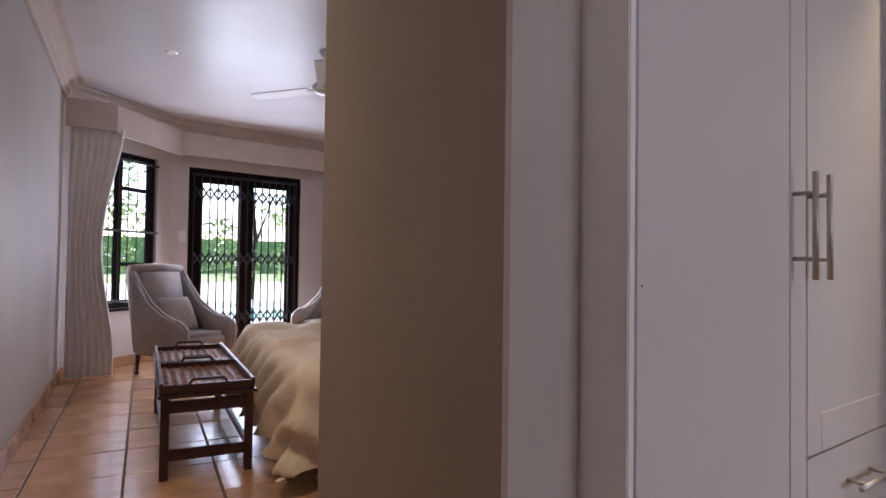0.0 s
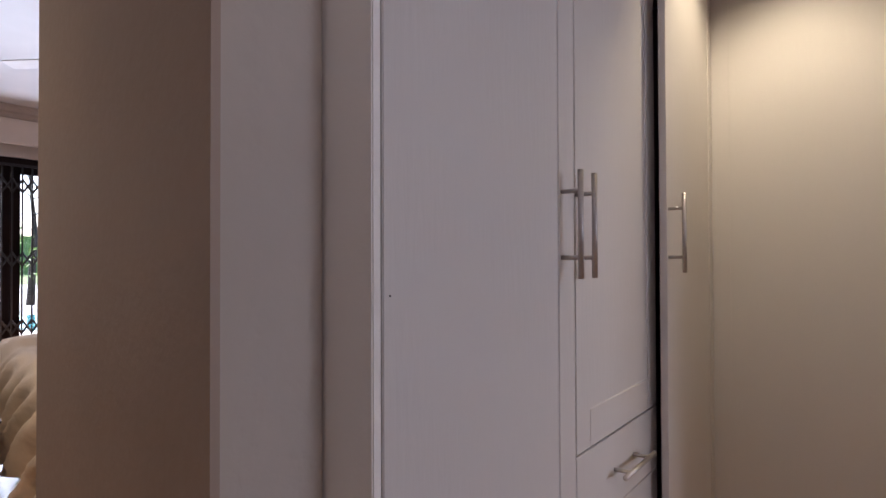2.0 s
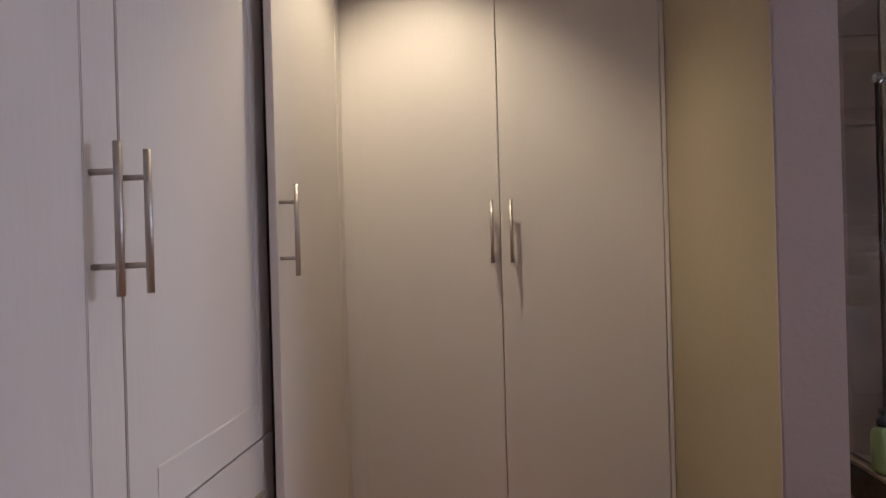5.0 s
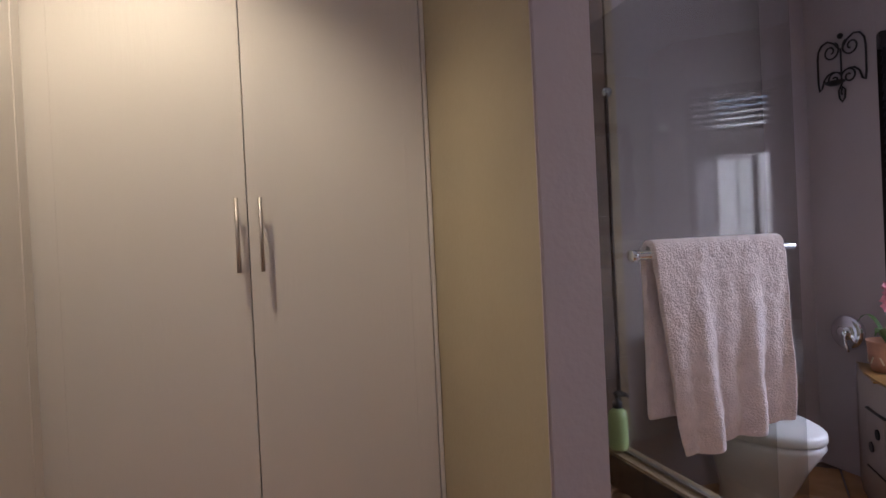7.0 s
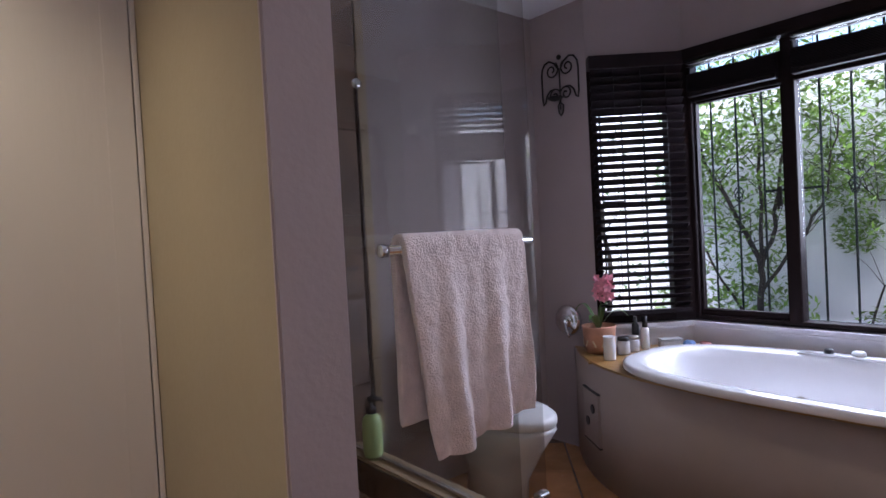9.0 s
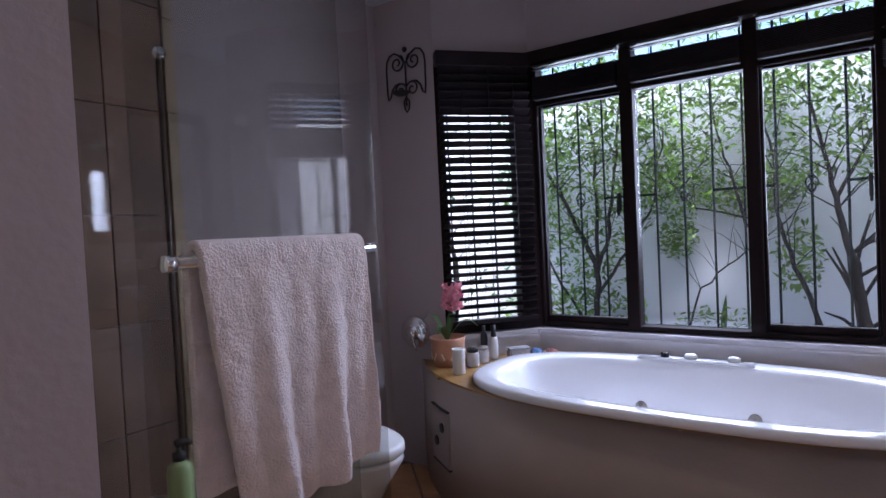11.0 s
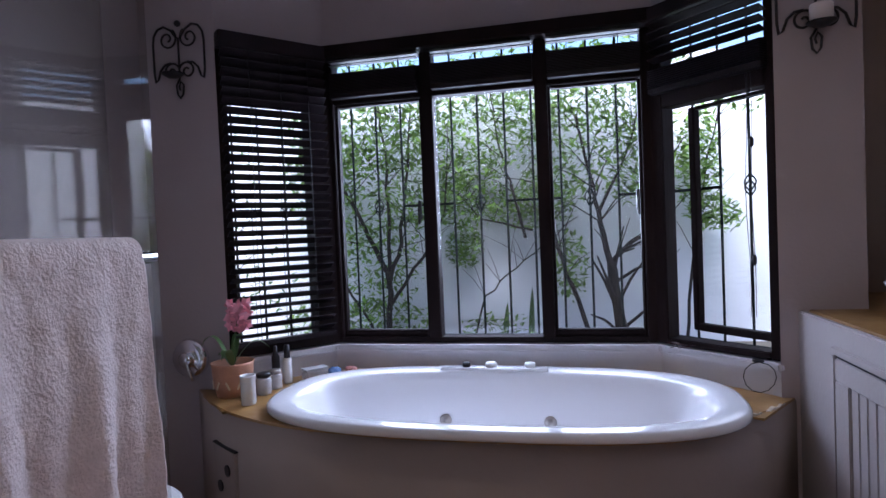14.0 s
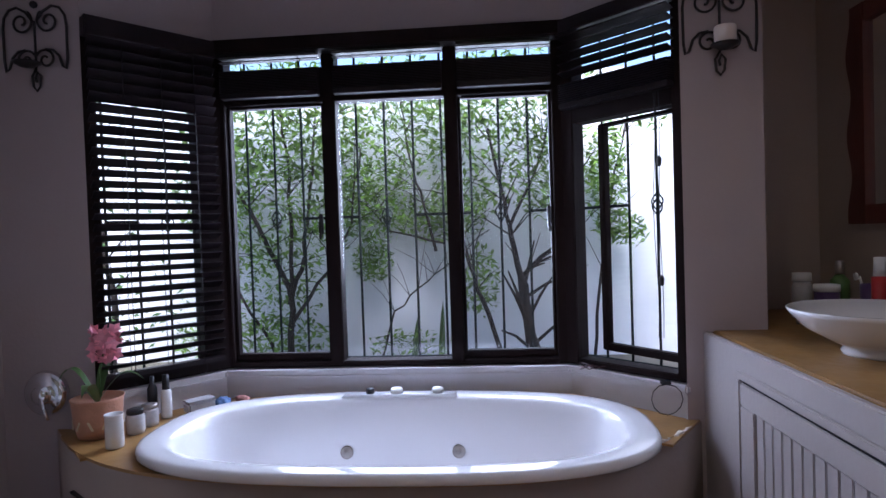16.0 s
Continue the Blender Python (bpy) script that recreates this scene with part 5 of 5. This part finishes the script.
for k in range(3):
    part("blade", box(0.14, 0.72, -0.06, 0.06, -0.004, 0.004, 0.003, None, pose(0, 0, 0, 0, 0, -147 + k * 120) @ pose(0, 0, 0, 10, 0, 0)), M_WHITE, fan)
    part("blade_arm", box(0.08, 0.18, -0.02, 0.02, -0.008, -0.004, 0.001, None, pose(0, 0, 0, 0, 0, -147 + k * 120)), M_STEEL, fan)
sp = thing("ceiling_speaker_ring", "small round fitting in the bedroom ceiling", "downlight", pose(-5.35, 0.98, 2.95))
part("trim_ring", lathe([(0.0, -0.004), (0.04, -0.004), (0.05, 0.0), (0.0, 0.0)], 20), M_STEEL, sp)

# ---------- outside ----------


def leaf_cloud(bm, centre, radius, count, rnd, size=0.05, flat=1.0):
    cx, cy_, cz = centre
    for _ in range(count):
        while True:
            p_ = Vector((rnd.uniform(-1, 1), rnd.uniform(-1, 1), rnd.uniform(-1, 1)))
            if p_.length <= 1:
                break
        p_ = Vector((cx + p_.x * radius[0], cy_ + p_.y * radius[1], cz + p_.z * radius[2]))
        s = size * rnd.uniform(0.6, 1.3)
        rot = Euler((rnd.uniform(-0.9, 0.9), rnd.uniform(-0.9, 0.9), rnd.uniform(0, 6.28))).to_matrix()
        q = [p_ + rot @ Vector(c_) for c_ in ((-s, 0, 0), (-0.2 * s, 0.34 * s, 0.06 * s), (s, 0, -0.1 * s), (-0.2 * s, -0.34 * s, 0.06 * s))]
        vs = [bm.verts.new(v) for v in q]
        bm.faces.new((vs[0], vs[1], vs[2]))
        bm.faces.new((vs[0], vs[2], vs[3]))


def shrub(label, base, limbs, clouds, seed, leaf=0.031, material=None, name="shrub", density=2.5):
    o = thing(name, label, "shrub" if name == "shrub" else "tree", group="garden plants")
    rnd = random.Random(seed)
    b = None
    for pts, r0, r1 in limbs:
        n_ = len(pts)
        fine = []
        for i in range(n_ - 1):
            for s in range(4):
                f = s / 4
                fine.append(tuple(a + (c - a) * f + rnd.uniform(-0.012, 0.012) * (1 if i + s else 0) for a, c in zip(pts[i], pts[i + 1])))
        fine.append(pts[-1])
        k = len(fine)
        b = tube(fine, [0.8 * r0 + (0.7 * r1 - 0.8 * r0) * i / (k - 1) for i in range(k)], 7, b)
        for _ in range(13):
            i = rnd.randrange(k // 3, k)
            p0 = Vector(fine[i])
            d_ = Vector((rnd.uniform(-.3, .3), rnd.uniform(-1, 1), rnd.uniform(0.2, 1))).normalized() * rnd.uniform(0.15, 0.4)
            b = tube([p0, p0 + d_ * 0.5 + Vector((0, 0, 0.02)), p0 + d_], [r1 * 0.5, r1 * 0.38, r1 * 0.2], 5, b)
    part("trunk", b, M_BARK, o, "", True)
    b = bmesh.new()
    for c_, r_, n_ in clouds:
        leaf_cloud(b, c_, r_, int(n_ * density), rnd, leaf)
    part("crown", b, material or M_LEAF, o)
    return o


structure("garden_wall", box(4.62, 4.82, -3.0, 6.0, -0.12, 2.32), M_GARDENWALL, "pale grey plastered garden boundary wall")
structure("garden_wall", box(3.4, 4.62, 4.1, 4.3, -0.12, 2.32), M_GARDENWALL, "pale grey plastered garden side wall")
structure("garden_bed", box(3.5, 4.615, -2.9, 4.09, -0.119, 0.42), M_SOIL, "raised soil bed along the garden wall")
Zg = 0.42
shrub("leafy green shrub with many thin stems against the garden wall", (4.2, 2.5, Zg), [
    ([(4.2, 2.46, Zg), (4.2, 2.44, 0.95), (4.22, 2.62, 1.30), (4.24, 2.80, 1.62), (4.25, 2.9, 1.95)], 0.028, 0.008),
    ([(4.2, 2.45, 0.85), (4.22, 2.36, 1.15), (4.2, 2.30, 1.55), (4.22, 2.25, 2.05)], 0.022, 0.007),
    ([(4.2, 2.45, 0.72), (4.18, 2.2, 1.05), (4.2, 2.05, 1.35), (4.22, 1.98, 1.8)], 0.016, 0.006),
    ([(4.22, 2.5, Zg), (4.25, 2.72, 0.8), (4.27, 2.95, 1.2), (4.25, 3.0, 1.7)], 0.014, 0.006),
    ([(4.2, 2.43, 0.9), (4.21, 2.42, 1.4), (4.23, 2.46, 1.9), (4.25, 2.5, 2.3)], 0.018, 0.006)],
    [((4.25, 2.55, 2.0), (0.25, 0.62, 0.42), 950), ((4.28, 2.9, 1.6), (0.2, 0.3, 0.4), 450), ((4.25, 2.2, 1.55), (0.2, 0.3, 0.35), 260), ((4.3, 2.62, 1.0), (0.2, 0.4, 0.35), 200), ((4.3, 2.7, 0.62), (0.2, 0.6, 0.16), 300), ((4.3, 2.55, 1.3), (0.2, 0.5, 0.3), 160)], 11)
shrub("dark stemmed shrub leaning against the garden wall", (4.2, 1.0, Zg), [
    ([(4.2, 0.93, Zg), (4.2, 1.0, 0.85), (4.2, 1.05, 1.15), (4.22, 1.12, 1.45), (4.22, 1.2, 1.9)], 0.034, 0.010),
    ([(4.2, 0.98, Zg), (4.2, 1.03, 0.98)], 0.03, 0.024),
    ([(4.2, 1.12, 0.45), (4.2, 1.26, 0.85), (4.22, 1.36, 1.15), (4.24, 1.38, 1.55), (4.24, 1.45, 1.9)], 0.02, 0.008),
    ([(4.22, 0.9, Zg), (4.22, 0.74, 0.75), (4.24, 0.72, 1.2), (4.24, 0.76, 1.7)], 0.016, 0.007),
    ([(4.22, 1.08, 1.3), (4.24, 0.92, 1.6), (4.24, 0.82, 1.95)], 0.014, 0.006)],
    [((4.25, 1.1, 2.02), (0.25, 0.6, 0.38), 800), ((4.25, 0.85, 1.6), (0.2, 0.3, 0.28), 240), ((4.3, 1.35, 1.5), (0.2, 0.25, 0.2), 150), ((4.4, 1.28, 0.95), (0.15, 0.14, 0.25), 110)], 12)
shrub("fresh green climbing shrub over the middle of the garden wall", (4.4, 1.75, Zg), [
    ([(4.45, 1.95, Zg), (4.5, 1.85, 0.75), (4.52, 1.62, 0.95), (4.55, 1.45, 1.1)], 0.010, 0.005),
    ([(4.4, 1.55, 1.15), (4.4, 1.62, 1.45), (4.4, 1.7, 1.75), (4.4, 1.75, 2.1)], 0.014, 0.006),
    ([(4.4, 1.5, 1.2), (4.42, 1.85, 1.3), (4.42, 2.05, 1.5)], 0.010, 0.005)],
    [((4.38, 1.75, 2.0), (0.22, 0.5, 0.42), 800), ((4.45, 1.95, 1.48), (0.15, 0.3, 0.28), 420), ((4.5, 1.98, 1.1), (0.1, 0.14, 0.16), 160), ((4.5, 1.5, 1.36), (0.1, 0.3, 0.16), 320), ((4.45, 1.75, 0.55), (0.12, 0.3, 0.10), 60)], 13, 0.026)
shrub("light green creeper at the corner of the garden wall", (4.4, 0.35, Zg), [
    ([(4.5, 0.55, Zg), (4.5, 0.5, 1.0), (4.5, 0.42, 1.5), (4.45, 0.3, 2.0)], 0.014, 0.006)],
    [((4.4, 0.47, 1.55), (0.2, 0.13, 0.40), 260), ((4.4, 0.36, 1.25), (0.15, 0.15, 0.12), 80), ((4.3, 0.2, 1.9), (0.2, 0.25, 0.1), 18)], 14, 0.032)
shrub("shaded shrub outside the side window", (3.9, 3.4, Zg), [
    ([(3.9, 3.4, Zg), (3.9, 3.4, 1.0), (3.9, 3.5, 1.6), (3.9, 3.5, 2.1)], 0.03, 0.008)],
    [((3.95, 3.45, 1.75), (0.3, 0.45, 0.6), 90), ((3.9, 3.3, 0.9), (0.2, 0.4, 0.3), 60)], 15, 0.026, M_LEAFDARK)
sv = thing("snake_plant", "upright snake plant blades at the foot of the garden wall", "plant", pose(4.35, 1.6, Zg))
for x, y, h in ((0.1, 0.12, 0.30), (0.08, -0.06, 0.40)):
    b = bmesh.new()
    prev = None
    for s in range(7):
        f = s / 6
        w_ = 0.020 * (1 - f ** 3) + 0.001
        cur_ = [b.verts.new((x, y - w_ + 0.03 * f * math.sin(y * 40), h * f)), b.verts.new((x + 0.012, y + 0.03 * f * math.sin(y * 40), h * f)), b.verts.new((x, y + w_ + 0.03 * f * math.sin(y * 40), h * f))]
        if prev:
            for i in (0, 1):
                b.faces.new((prev[i], prev[i + 1], cur_[i + 1], cur_[i]))
        prev = cur_
    part("blade", b, M_LEAFDARK, sv, "", True)

structure("terrace", box(-11.2, -8.19, -2, 8, -0.119, -0.02), M_PAVE, "pale paved terrace")
structure("pool_surround", box(-34, -11.21, -14, 22, -0.119, -0.06), M_PAVE, "pale pool surround")
structure("pool_water", box(-15.5, -12.2, 1.0, 9, -0.119, -0.05), M_POOL, "turquoise swimming pool water")
rt = random.Random(21)
for x, y, h in ((-19, 0.5, 4.6), (-20, 3.4, 5.2), (-19, 6.2, 4.8), (-21, 9.5, 5.5), (-18, -3.0, 4.4), (-14, -4.2, 4.0), (-10.8, -2.6, 3.6)):
    cl = []
    for k in range(7):
        cl.append(((x + rt.uniform(-0.8, 0.8), y + rt.uniform(-1.3, 1.3), rt.uniform(1.0, h)), (rt.uniform(0.6, 1.0), rt.uniform(0.7, 1.2), rt.uniform(0.5, 0.9)), 120))
    shrub("tall leafy garden tree beyond the pool", (x, y, 0), [([(x, y, -0.12), (x, y + 0.1, h * 0.4), (x + 0.2, y - 0.1, h * 0.8)], 0.14, 0.04), ([(x, y, h * 0.3), (x, y + 0.7, h * 0.7)], 0.07, 0.02)], cl, int(x * 7 + y), 0.14, None, "tree", 1.0)
structure("hedge_backdrop", box(-60, -59, -60, 60, -0.12, 3.2), M_LEAFDARK, "distant dark green tree line")

# ---------- floor tiles ----------
fl = tagged(new("floor"), "glazed terracotta floor tiles with dark grout", "floor", kind="structure")


def tile_mesh(size, h=0.012, bev=0.004):
    b = box(-size / 2, size / 2, -size / 2, size / 2, -h, 0, bev, None, None, 1)
    me = bpy.data.meshes.new("tile")
    bmesh.ops.recalc_face_normals(b, faces=b.faces[:])
    b.to_mesh(me)
    b.free()
    me.materials.append(M_TILE)
    return me


P = 0.47
tm = tile_mesh(P - 0.010)
rf = random.Random(4)
bang = math.degrees(math.atan2(U.y, U.x))
origin = Vector((-3.74, 0.476))
for i in range(-10, 12):
    for j in range(-3, 8):
        c_ = origin + U * (P * (i + 0.5)) + V * (P * (j + 0.5))
        if c_.x > -1.75 or c_.x < -7.9 or c_.y < -0.55 - 0.164 * (c_.x + 1.7) - 0.2:
            continue
        ob = new("tile", tm)
        ob.parent = fl
        ob.matrix_basis = pose(c_.x, c_.y, rf.uniform(-0.001, 0.001), rf.uniform(-.15, .15), rf.uniform(-.15, .15), bang)
Q = 0.40
tm2 = tile_mesh(Q - 0.009)
for i in range(-12, 14):
    for j in range(-12, 14):
        x = 1.9 + (i - j) * Q * 0.7071
        y = 2.4 + (i + j) * Q * 0.7071
        if x > -1.55 and x < 3.0 and y > -0.9 and y < 3.1 and not (x < -0.8 and y > 0.75) and not (x > 0.8 and y < -0.2):
            ob = new("tile", tm2)
            ob.parent = fl
            ob.matrix_basis = pose(x, y, rf.uniform(-0.001, 0.001), 0, 0, 45)
